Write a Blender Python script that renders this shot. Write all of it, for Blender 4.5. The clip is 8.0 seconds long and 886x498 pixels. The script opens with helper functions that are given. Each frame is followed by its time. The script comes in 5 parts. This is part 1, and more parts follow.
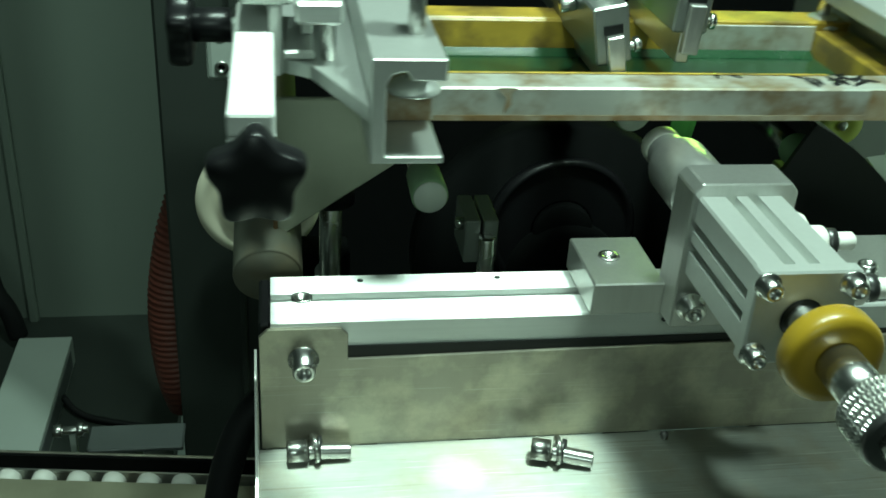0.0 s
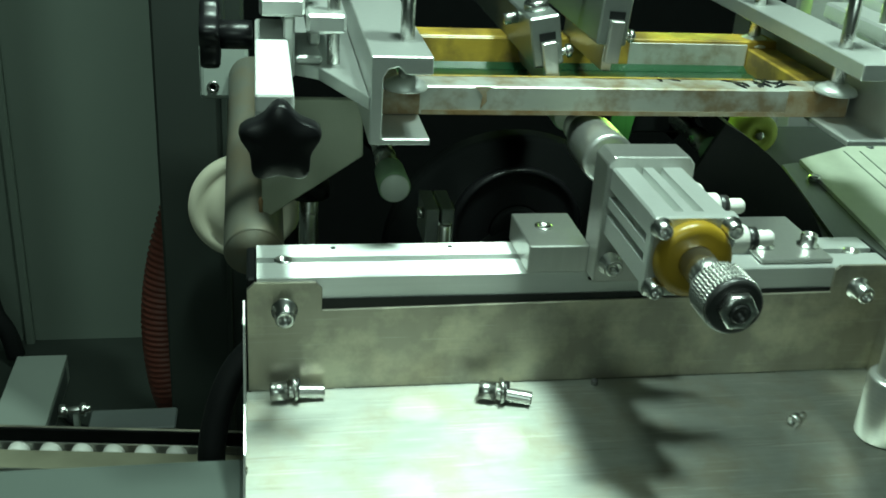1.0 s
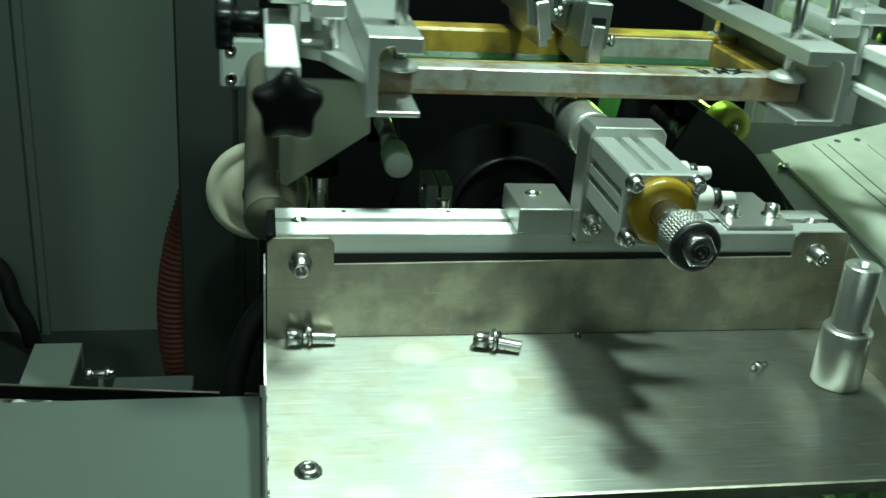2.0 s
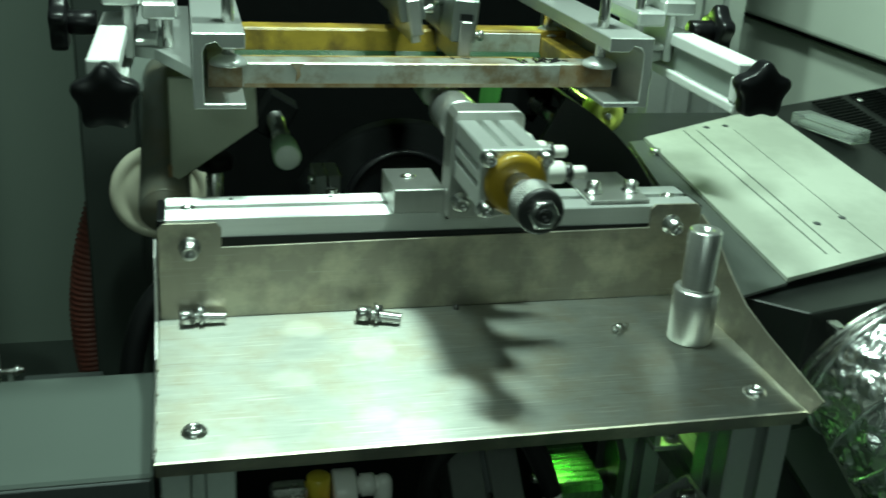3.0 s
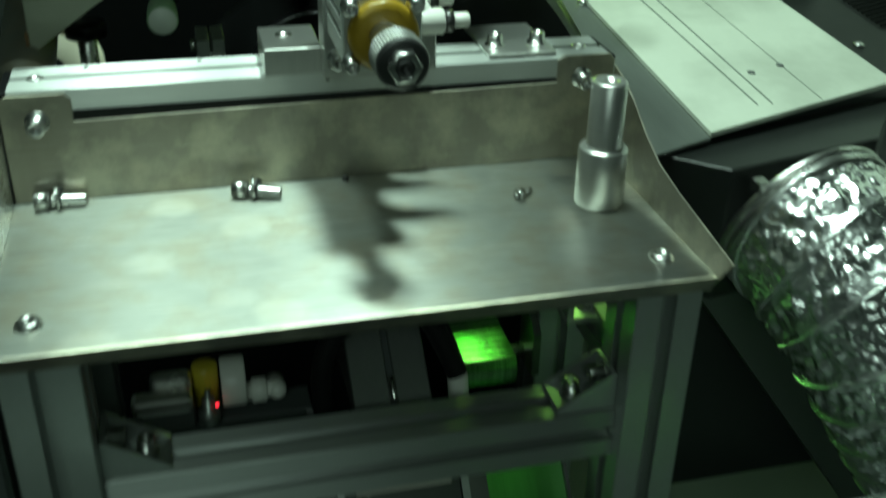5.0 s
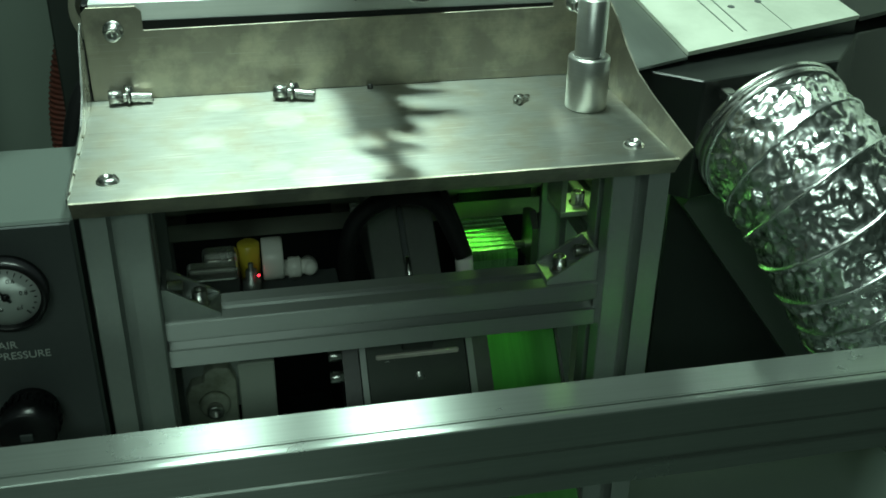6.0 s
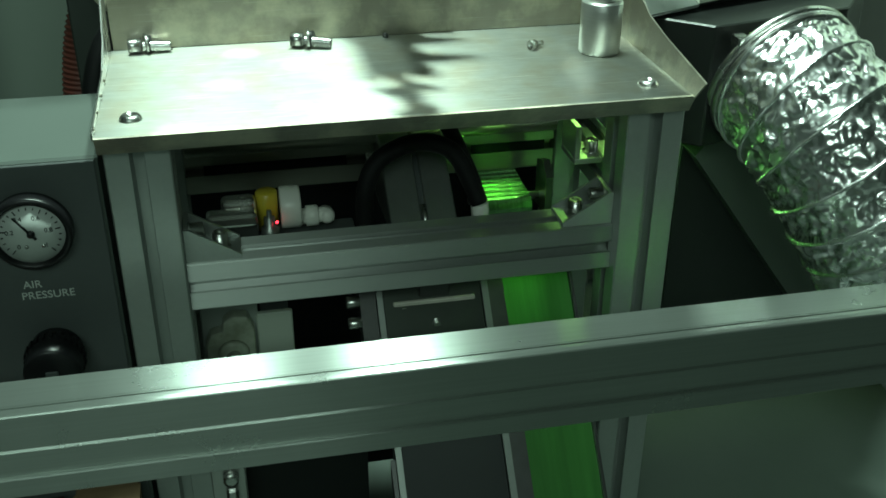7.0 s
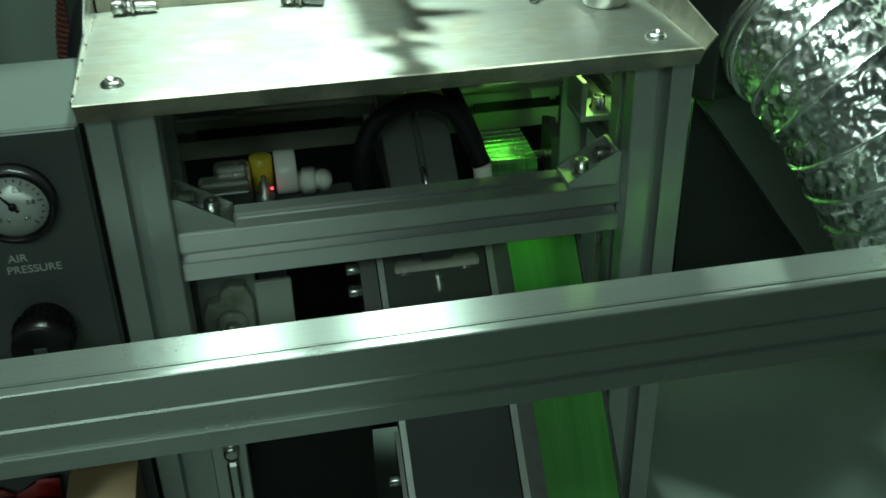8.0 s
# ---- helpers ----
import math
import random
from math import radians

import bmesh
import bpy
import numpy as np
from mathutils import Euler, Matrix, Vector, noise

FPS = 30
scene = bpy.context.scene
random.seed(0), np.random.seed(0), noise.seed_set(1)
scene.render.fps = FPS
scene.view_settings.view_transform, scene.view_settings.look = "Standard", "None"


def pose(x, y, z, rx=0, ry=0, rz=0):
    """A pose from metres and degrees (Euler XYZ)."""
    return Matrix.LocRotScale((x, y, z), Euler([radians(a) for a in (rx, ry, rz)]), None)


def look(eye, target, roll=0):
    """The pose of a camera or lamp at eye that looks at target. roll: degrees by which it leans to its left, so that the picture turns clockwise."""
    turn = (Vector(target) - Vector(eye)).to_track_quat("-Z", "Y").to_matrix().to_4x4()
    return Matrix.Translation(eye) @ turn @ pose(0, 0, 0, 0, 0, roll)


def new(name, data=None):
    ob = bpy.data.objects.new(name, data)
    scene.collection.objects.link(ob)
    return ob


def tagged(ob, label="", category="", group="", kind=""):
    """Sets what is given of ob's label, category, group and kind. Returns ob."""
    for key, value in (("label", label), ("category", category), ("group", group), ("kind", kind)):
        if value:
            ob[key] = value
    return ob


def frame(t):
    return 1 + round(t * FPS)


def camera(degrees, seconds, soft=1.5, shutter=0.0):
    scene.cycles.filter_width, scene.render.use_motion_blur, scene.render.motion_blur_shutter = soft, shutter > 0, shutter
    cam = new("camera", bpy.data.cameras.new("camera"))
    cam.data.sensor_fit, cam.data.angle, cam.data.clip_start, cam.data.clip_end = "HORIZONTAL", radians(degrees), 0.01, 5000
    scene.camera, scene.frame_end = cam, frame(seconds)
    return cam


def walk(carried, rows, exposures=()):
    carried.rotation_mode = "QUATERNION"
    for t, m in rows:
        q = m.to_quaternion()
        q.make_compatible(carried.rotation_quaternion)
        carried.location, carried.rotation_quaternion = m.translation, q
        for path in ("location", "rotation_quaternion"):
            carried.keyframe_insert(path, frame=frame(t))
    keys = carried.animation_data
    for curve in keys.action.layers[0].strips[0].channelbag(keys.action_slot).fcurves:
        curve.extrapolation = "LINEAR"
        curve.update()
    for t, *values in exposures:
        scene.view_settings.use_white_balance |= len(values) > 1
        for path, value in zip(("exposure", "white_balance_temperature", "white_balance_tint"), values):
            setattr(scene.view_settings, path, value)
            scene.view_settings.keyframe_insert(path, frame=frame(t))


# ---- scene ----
cam = camera(46.2, 8.0, 1.6, 0.5)
PATH = [
    (0, (0.001, -0.033, 1.282), (0.31, 1.696, 0.326), 3.8),
    (0.5, (-0.002, -0.08, 1.28), (0.326, 1.691, 0.411), 3.8),
    (1, (-0.001, -0.127, 1.279), (0.343, 1.654, 0.436), 3.8),
    (1.2, (0.0, -0.142, 1.281), (0.344, 1.634, 0.427), 3.8),
    (2.3, (-0.016, -0.214, 1.269), (0.347, 1.595, 0.496), 4.7),
    (2.5, (-0.015, -0.226, 1.27), (0.363, 1.582, 0.502), 5.0),
    (3, (0.012, -0.252, 1.27), (0.478, 1.54, 0.514), 3.5),
    (3.5, (0.037, -0.243, 1.268), (0.562, 1.528, 0.501), 1.5),
    (4, (0.066, -0.183, 1.263), (0.583, 1.554, 0.419), 0.0),
    (4.5, (0.082, -0.148, 1.255), (0.59, 1.575, 0.375), -0.2),
    (5, (0.087, -0.221, 1.244), (0.536, 1.472, 0.277), 1.4),
    (5.2, (0.083, -0.26, 1.244), (0.515, 1.422, 0.252), 1.6),
    (6.3, (0.077, -0.354, 1.219), (0.44, 1.373, 0.279), 0.7),
    (6.5, (0.073, -0.359, 1.209), (0.448, 1.374, 0.282), 0.7),
    (7, (0.066, -0.365, 1.202), (0.432, 1.35, 0.241), 0.3),
    (7.5, (0.066, -0.37, 1.199), (0.413, 1.345, 0.231), 0.2),
    (8, (0.08, -0.343, 1.194), (0.407, 1.338, 0.161), -1.2),
]
walk(cam, [(t, look(eye, target, roll)) for t, eye, target, roll in PATH],
     exposures=[(0.0, -0.05), (3.0, -0.2), (4.5, -0.2), (5.0, -0.46), (5.2, -0.46), (6.4, 0.2), (7.0, 0.39), (8.0, 0.40)])

# ---- world and light ----
GREENISH = (0.70, 1.0, 0.845)
world = bpy.data.worlds.new("world")
scene.world = world
world.use_nodes = True
world.node_tree.nodes["Background"].inputs[0].default_value = (0.55, 0.75, 0.62, 1)
world.node_tree.nodes["Background"].inputs[1].default_value = 0.02


def area(name, eye, target, sx, sy, watts, color, spread=180):
    data = bpy.data.lights.new(name, "AREA")
    data.shape, data.size, data.size_y, data.energy, data.color = "RECTANGLE", sx, sy, watts, color
    data.spread = math.radians(spread)
    ob = new(name, data)
    ob.matrix_world = look(eye, target)
    return ob


area("ceiling_lamp_light", (0.26, 0.32, 1.80), (0.25, 0.31, 1.0), 0.13, 0.05, 7.4, GREENISH)
# unseen fill lamp added in front to lift the camera-facing sides
area("front_fill_light", (-0.3, -1.9, 2.3), (0.1, 0.2, 0.95), 1.2, 0.4, 8.6, GREENISH)
area("ceiling_lamp_light", (0.02, 0.32, 1.80), (0.06, 0.28, 1.0), 0.14, 0.05, 5.5, GREENISH)
area("curing_glow_light", (0.40, 0.44, 0.86), (0.35, 0.22, 0.86), 0.05, 0.05, 0.045, (0.25, 1.0, 0.18), 75)
# next three: small green spots added beside single parts for the curing lamp's glow
area("curing_glow_light", (0.252, 0.318, 0.940), (0.250, 0.296, 0.876), 0.02, 0.01, 0.018, (0.35, 1.0, 0.20), 42)
area("curing_glow_light", (0.315, 0.322, 0.975), (0.310, 0.27, 0.915), 0.02, 0.02, 0.004, (0.40, 1.0, 0.18), 60)
area("curing_glow_light", (0.258, 0.272, 0.880), (0.238, 0.240, 0.822), 0.02, 0.015, 0.0055, (0.30, 1.0, 0.18), 75)
area("curing_glow_light", (0.36, 0.72, 1.12), (0.32, 0.50, 1.06), 0.06, 0.06, 0.25, (0.45, 1.0, 0.12))

# ---- materials ----


def material(name, color, rough=0.5, metal=0.0, vary=0.12, scale=40.0, bump=0.0, stain=None, stain_scale=12.0, stain_amount=0.5,
             stretch=(1, 1, 1), emit=None, alpha=1.0, transmission=0.0, coat=0.0, aniso=0.0, spec=0.5, rv=0.08, scratch=0.0):
    m = bpy.data.materials.new(name)
    m.use_nodes = True
    nt = m.node_tree
    p = nt.nodes["Principled BSDF"]
    p.inputs["Metallic"].default_value = metal
    p.inputs["Roughness"].default_value = rough
    p.inputs["Transmission Weight"].default_value = transmission
    p.inputs["Alpha"].default_value = alpha
    p.inputs["Coat Weight"].default_value = coat
    p.inputs["Specular IOR Level"].default_value = spec
    if aniso:
        # brushed or drawn along x: the gloss spreads across the grain
        ge = nt.nodes.new("ShaderNodeNewGeometry")
        tn = nt.nodes.new("ShaderNodeVectorMath")
        tn.operation = "CROSS_PRODUCT"
        tn.inputs[0].default_value = (1, 0, 0)
        nt.links.new(ge.outputs["Normal"], tn.inputs[1])
        nt.links.new(tn.outputs[0], p.inputs["Tangent"])
        p.inputs["Anisotropic"].default_value = aniso
    co = nt.nodes.new("ShaderNodeTexCoord")
    mp = nt.nodes.new("ShaderNodeMapping")
    mp.inputs["Scale"].default_value = stretch
    nt.links.new(co.outputs["Object"], mp.inputs[0])
    n1 = nt.nodes.new("ShaderNodeTexNoise")
    n1.inputs["Scale"].default_value = scale
    n1.inputs["Detail"].default_value = 10
    n1.inputs["Roughness"].default_value = 0.62
    nt.links.new(mp.outputs[0], n1.inputs["Vector"])
    mix = nt.nodes.new("ShaderNodeMix")
    mix.data_type = "RGBA"
    lo = [max(0, c * (1 - vary)) for c in color]
    hi = [min(1, c * (1 + vary)) for c in color]
    mix.inputs[6].default_value = (*lo, 1)
    mix.inputs[7].default_value = (*hi, 1)
    nt.links.new(n1.outputs["Fac"], mix.inputs[0])
    out = mix.outputs[2]
    n2 = nt.nodes.new("ShaderNodeTexNoise")
    n2.inputs["Scale"].default_value = stain_scale
    n2.inputs["Detail"].default_value = 8
    n2.inputs["Roughness"].default_value = 0.6
    nt.links.new(co.outputs["Object"], n2.inputs["Vector"])
    if stain:
        ramp = nt.nodes.new("ShaderNodeValToRGB")
        ramp.color_ramp.elements[0].position = 0.44
        ramp.color_ramp.elements[1].position = 0.64
        ramp.color_ramp.elements[1].color = (stain_amount, stain_amount, stain_amount, 1)
        nt.links.new(n2.outputs["Fac"], ramp.inputs[0])
        mix2 = nt.nodes.new("ShaderNodeMix")
        mix2.data_type = "RGBA"
        nt.links.new(ramp.outputs[0], mix2.inputs[0])
        nt.links.new(out, mix2.inputs[6])
        mix2.inputs[7].default_value = (*stain, 1)
        out = mix2.outputs[2]
    if scratch:
        # fine crossing scratches and pale dried drops
        for turn in (0.35, -0.9):
            m2 = nt.nodes.new("ShaderNodeMapping")
            m2.inputs["Rotation"].default_value = (0, 0, turn)
            m2.inputs["Scale"].default_value = (22, 900, 900)
            nt.links.new(co.outputs["Object"], m2.inputs[0])
            n3 = nt.nodes.new("ShaderNodeTexNoise")
            n3.inputs["Scale"].default_value = 1.0
            n3.inputs["Detail"].default_value = 2
            nt.links.new(m2.outputs[0], n3.inputs["Vector"])
            r3 = nt.nodes.new("ShaderNodeMapRange")
            r3.inputs["From Min"].default_value = 0.62
            r3.inputs["From Max"].default_value = 0.74
            r3.inputs["To Max"].default_value = scratch
            nt.links.new(n3.outputs["Fac"], r3.inputs["Value"])
            mix3 = nt.nodes.new("ShaderNodeMix")
            mix3.data_type = "RGBA"
            nt.links.new(r3.outputs[0], mix3.inputs[0])
            nt.links.new(out, mix3.inputs[6])
            mix3.inputs[7].default_value = (0.85, 0.85, 0.8, 1) if turn > 0 else (0.22, 0.2, 0.15, 1)
            out = mix3.outputs[2]
        vo = nt.nodes.new("ShaderNodeTexVoronoi")
        vo.inputs["Scale"].default_value = 19
        vo.inputs["Randomness"].default_value = 1.0
        warp = nt.nodes.new("ShaderNodeMix")
        warp.data_type = "VECTOR"
        warp.inputs[0].default_value = 0.02
        nt.links.new(co.outputs["Object"], warp.inputs[4])
        nt.links.new(n2.outputs["Color"], warp.inputs[5])
        nt.links.new(warp.outputs[1], vo.inputs["Vector"])
        r4 = nt.nodes.new("ShaderNodeMapRange")
        r4.inputs["From Min"].default_value = 0.30
        r4.inputs["From Max"].default_value = 0.20
        r4.inputs["To Max"].default_value = 0.45 * scratch
        nt.links.new(vo.outputs["Distance"], r4.inputs["Value"])
        mix4 = nt.nodes.new("ShaderNodeMix")
        mix4.data_type = "RGBA"
        nt.links.new(r4.outputs[0], mix4.inputs[0])
        nt.links.new(out, mix4.inputs[6])
        mix4.inputs[7].default_value = (0.74, 0.74, 0.66, 1)
        out = mix4.outputs[2]
    nt.links.new(out, p.inputs["Base Color"])
    mr = nt.nodes.new("ShaderNodeMapRange")
    mr.inputs["To Min"].default_value = max(0.02, rough - rv)
    mr.inputs["To Max"].default_value = min(1, rough + rv)
    nt.links.new(n2.outputs["Fac"], mr.inputs["Value"])
    nt.links.new(mr.outputs[0], p.inputs["Roughness"])
    if bump:
        b = nt.nodes.new("ShaderNodeBump")
        b.inputs["Strength"].default_value = bump
        b.inputs["Distance"].default_value = 0.0005
        nt.links.new(n1.outputs["Fac"], b.inputs["Height"])
        nt.links.new(b.outputs[0], p.inputs["Normal"])
    if emit:
        p.inputs["Emission Color"].default_value = (*emit[:3], 1)
        p.inputs["Emission Strength"].default_value = emit[3]
    return m


ALU = material("anodised_aluminium", (0.62, 0.64, 0.62), 0.42, 0.75, 0.06, 300, 0.15, stretch=(1, 1, 1))
ALU_X = material("drawn_aluminium", (0.72, 0.74, 0.72), 0.42, 0.6, 0.08, 600, 0.1, stretch=(0.02, 1, 1), aniso=1.0)
MACHINED = material("machined_aluminium", (0.60, 0.60, 0.58), 0.33, 0.9, 0.10, 420, 0.2, stretch=(1, 1, 0.1))
TURNED = material("fine_turned_aluminium", (0.66, 0.66, 0.64), 0.30, 0.9, 0.14, 500, 0.25, stretch=(0.05, 0.05, 3))
STEEL = material("stainless_sheet", (0.40, 0.415, 0.38), 0.415, 0.95, 0.22, 150, 0.06, (0.33, 0.29, 0.21), 30, 0.6, (0.3, 1.6, 1), aniso=0.85, rv=0.09, scratch=0.5)
STEEL_W = material("stained_stainless_sheet", (0.34, 0.32, 0.27), 0.40, 0.9, 0.25, 45, 0.1, (0.58, 0.55, 0.43), 32, 0.9, (1, 1, 0.3), scratch=0.15)
REAR_BAR = material("dark_olive_steel", (0.38, 0.38, 0.32), 0.36, 0.85, 0.2, 90, 0.1, stretch=(0.1, 1, 1))
POLISHED = material("polished_nickel", (0.72, 0.72, 0.69), 0.27, 0.95, 0.05, 80)
YELLOW_TUBE = material("yellow_plastic_tube", (0.55, 0.43, 0.04), 0.3, 0.0, 0.1, 60)
CHROME = material("bright_screw_steel", (0.62, 0.62, 0.60), 0.27, 1.0, 0.08, 200, 0.1)
KNURL = material("nickel_knurled_steel", (0.55, 0.55, 0.53), 0.32, 1.0, 0.1, 200)
DARK_STEEL = material("blackened_steel", (0.10, 0.10, 0.10), 0.35, 0.8, 0.2, 100)
WHITE_PAINT = material("white_painted_metal", (0.78, 0.80, 0.77), 0.4, 0.0, 0.05, 60, 0.05)
WHITE_PLASTIC = material("white_plastic", (0.80, 0.79, 0.74), 0.35, 0.0, 0.04, 60)
CREAM_PLASTIC = material("cream_nylon", (0.80, 0.76, 0.60), 0.45, 0.0, 0.08, 40)
BLACK_PLASTIC = material("black_plastic", (0.007, 0.007, 0.008), 0.32, 0.0, 0.2, 80, spec=0.35)
BLACK_RUBBER = material("black_rubber", (0.007, 0.0075, 0.008), 0.6, 0.0, 0.2, 80, spec=0.25)
GLOSS_STEEL = material("oiled_dark_steel", (0.05, 0.06, 0.05), 0.33, 0.4, 0.2, 80)
GATE_STEEL = material("worn_gate_steel", (0.62, 0.58, 0.52), 0.42, 0.2, 0.15, 120, 0.15)
BLACK_PAINT = material("black_painted_sheet", (0.008, 0.009, 0.009), 0.42, 0.0, 0.25, 30, spec=0.3)
EXTRACTOR_PAINT = material("satin_black_housing_paint", (0.014, 0.016, 0.015), 0.36, 0.0, 0.2, 40, spec=0.5)
# near-black, hardly any gloss; also paints the darkness behind the works
BLACK_MATT = material("flat_black", (0.004, 0.0045, 0.0045), 0.8, 0.0, 0.3, 60, spec=0.06)
GREY_PAINT = material("grey_green_painted_sheet", (0.32, 0.36, 0.33), 0.45, 0.0, 0.05, 25, 0.03)
DARK_GREY = material("dark_grey_painted_panel", (0.075, 0.085, 0.085), 0.5, 0.0, 0.1, 200, 0.1)
CREAM_PAINT = material("pale_green_painted_sheet", (0.50, 0.55, 0.48), 0.45, 0.0, 0.05, 20)
SLIDE_PAINT = material("scuffed_pale_plate", (0.56, 0.59, 0.51), 0.42, 0.0, 0.08, 25, 0.05, (0.30, 0.32, 0.27), 9, 0.55)
# grey-green darkened in colour for the shade lying on the left panel
PANEL_PAINT = material("darkened_grey_green", (0.118, 0.145, 0.123), 0.5, 0.0, 0.06, 6)
FRAME_ALU = material("dull_anodised_frame", (0.50, 0.53, 0.51), 0.45, 0.8, 0.08, 300, 0.12)
FRAME_ALU_X = material("dull_drawn_frame_bar", (0.50, 0.53, 0.51), 0.42, 0.8, 0.08, 600, 0.1, stretch=(0.02, 1, 1), aniso=1.0)
GUARD_ALU = material("drawn_guard_beam", (0.42, 0.46, 0.43), 0.29, 0.85, 0.14, 600, 0.0, stretch=(0.015, 1, 1), aniso=1.0)
OLIVE_STEEL = material("olive_dulled_steel", (0.33, 0.32, 0.23), 0.45, 0.4, 0.2, 50)
BOX_PAINT = material("grey_control_box_paint", (0.095, 0.114, 0.103), 0.40, 0.0, 0.05, 25)
PALE_PAINT = material("pale_green_side_paint", (0.72, 0.78, 0.68), 0.4, 0.0, 0.04, 10)
ZINC = material("zinc_plated_steel", (0.70, 0.72, 0.70), 0.38, 0.6, 0.1, 120)
GREY_STEEL = material("ground_grey_steel", (0.28, 0.30, 0.285), 0.38, 0.8, 0.12, 200, 0.15, stretch=(1, 0.1, 1))
TAPE = material("brown_packing_tape", (0.27, 0.17, 0.08), 0.3, 0.1, 0.35, 60, 0.1, (0.44, 0.40, 0.31), 55, 0.85)
AMBER = material("amber_polyurethane", (0.40, 0.25, 0.02), 0.3, 0.0, 0.15, 60, transmission=0.2)
YELLOW_PAINT = material("worn_yellow_paint", (0.42, 0.28, 0.04), 0.36, 0.0, 0.5, 60, 0.2, (0.12, 0.075, 0.025), 34, 0.85, (0.5, 1, 1))
RUSTY_ALU = material("ink_stained_aluminium", (0.56, 0.57, 0.52), 0.38, 0.5, 0.25, 80, 0.2, (0.26, 0.17, 0.08), 46, 0.85, (0.4, 1, 1))
MESH_GREEN = material("green_screen_mesh", (0.012, 0.05, 0.022), 0.25, 0.0, 0.2, 60, coat=0.3)
INK = material("black_ink", (0.01, 0.01, 0.012), 0.2, 0.0, 0.2, 60)
CAP = material("frosted_white_cap", (0.72, 0.76, 0.70), 0.4, 0.0, 0.04, 60)
# yellow cap whose colour also contains the curing lamp's green
CAP_LIME = material("green_lit_yellow_cap", (0.60, 0.66, 0.12), 0.4, 0.0, 0.06, 60)
# cap sides take the green glow from behind into their colour
CAP_GREEN = material("green_glow_cap_side", (0.32, 0.50, 0.30), 0.4, 0.0, 0.06, 60)
RED_HOSE = material("ribbed_red_hose", (0.15, 0.04, 0.028), 0.55, 0.0, 0.15, 40)
FOIL = material("crinkled_foil", (0.90, 0.91, 0.90), 0.27, 1.0, 0.06, 60, 0.0)
# sheet colour already holds the green light falling on it
GREEN_LIT = material("green_light_tinted_sheet", (0.08, 0.29, 0.065), 0.25, 0.2, 0.6, 70, 0.1, stretch=(1, 0.08, 0.08))
# the lamp's green is put into the ribs' base colour
RIBBED = material("green_light_tinted_ribs", (0.22, 0.46, 0.19), 0.22, 0.95, 0.9, 120, 0.3, stretch=(3, 0.12, 0.12))
PILLAR_PAINT = material("dark_olive_pillar_paint", (0.024, 0.030, 0.026), 0.5, 0.0, 0.1, 40)
ARM_PLATE = material("dull_galvanised_plate", (0.40, 0.42, 0.33), 0.5, 0.2, 0.15, 40, 0.05)
PIPE_STEEL = material("worn_pipe_steel", (0.19, 0.19, 0.155), 0.45, 0.3, 0.2, 60, 0.15, (0.22, 0.16, 0.09), 30, 0.5)
MILKY = material("milky_cast_plastic", (0.42, 0.45, 0.37), 0.4, 0.0, 0.25, 60, 0.1, (0.14, 0.16, 0.10), 40, 0.7)
FLOOR_M = material("dark_green_floor", (0.19, 0.23, 0.205), 0.35, 0.0, 0.12, 12)
DIAL = material("dial_white", (0.50, 0.53, 0.51), 0.4)
INK_WHITE = material("printed_white", (0.55, 0.58, 0.55), 0.5)
RED_CLOTH = material("red_plastic_sheet", (0.38, 0.02, 0.02), 0.4, 0.0, 0.2, 20)
CARD = material("brown_cardboard", (0.20, 0.13, 0.07), 0.8, 0.0, 0.15, 30)
GLASS = material("clear_acrylic", (0.8, 0.85, 0.83), 0.08, 0.0, 0.02, 30, transmission=0.85)
LED = material("red_indicator", (0.4, 0.01, 0.01), 0.4, emit=(1.0, 0.03, 0.05, 4))
ROOM = material("room_wall_paint", (0.42, 0.46, 0.43), 0.7, 0.0, 0.06, 3)

# ---- mesh helpers ----


def smooth(bm, angle=35):
    for f in bm.faces:
        f.smooth = True
    for e in bm.edges:
        if len(e.link_faces) == 2 and e.calc_face_angle(0) > radians(angle):
            e.smooth = False
    return bm


def box(x0, x1, y0, y1, z0, z1, bev=0.0006, seg=1):
    bm = bmesh.new()
    bmesh.ops.create_cube(bm, size=1, matrix=Matrix.LocRotScale(((x0 + x1) / 2, (y0 + y1) / 2, (z0 + z1) / 2), None, (abs(x1 - x0), abs(y1 - y0), abs(z1 - z0))))
    if bev:
        bmesh.ops.bevel(bm, geom=list(bm.edges), offset=bev, segments=seg, affect="EDGES", profile=0.5)
    return bm


def turned(origin, axis, profile, seg=28):
    """A turned body: profile rows (radius, distance along axis from origin)."""
    bm = bmesh.new()
    z = Vector(axis).normalized()
    m = Matrix.Translation(origin) @ z.to_track_quat("Z", "Y").to_matrix().to_4x4()
    rings = []
    for r, h in profile:
        rings.append([bm.verts.new(m @ Vector((r * math.cos(a), r * math.sin(a), h))) for a in (2 * math.pi * i / seg for i in range(seg))])
    for a, b in zip(rings, rings[1:]):
        for i in range(seg):
            bm.faces.new((a[i], a[(i + 1) % seg], b[(i + 1) % seg], b[i]))
    bm.faces.new(rings[0][::-1])
    bm.faces.new(rings[-1])
    return smooth(bm, 30)


def rod(p0, p1, r, seg=20, bev=0.0004):
    p0, p1 = Vector(p0), Vector(p1)
    d = (p1 - p0).length
    return turned(p0, p1 - p0, [(r - bev, 0), (r, bev), (r, d - bev), (r - bev, d)], seg)


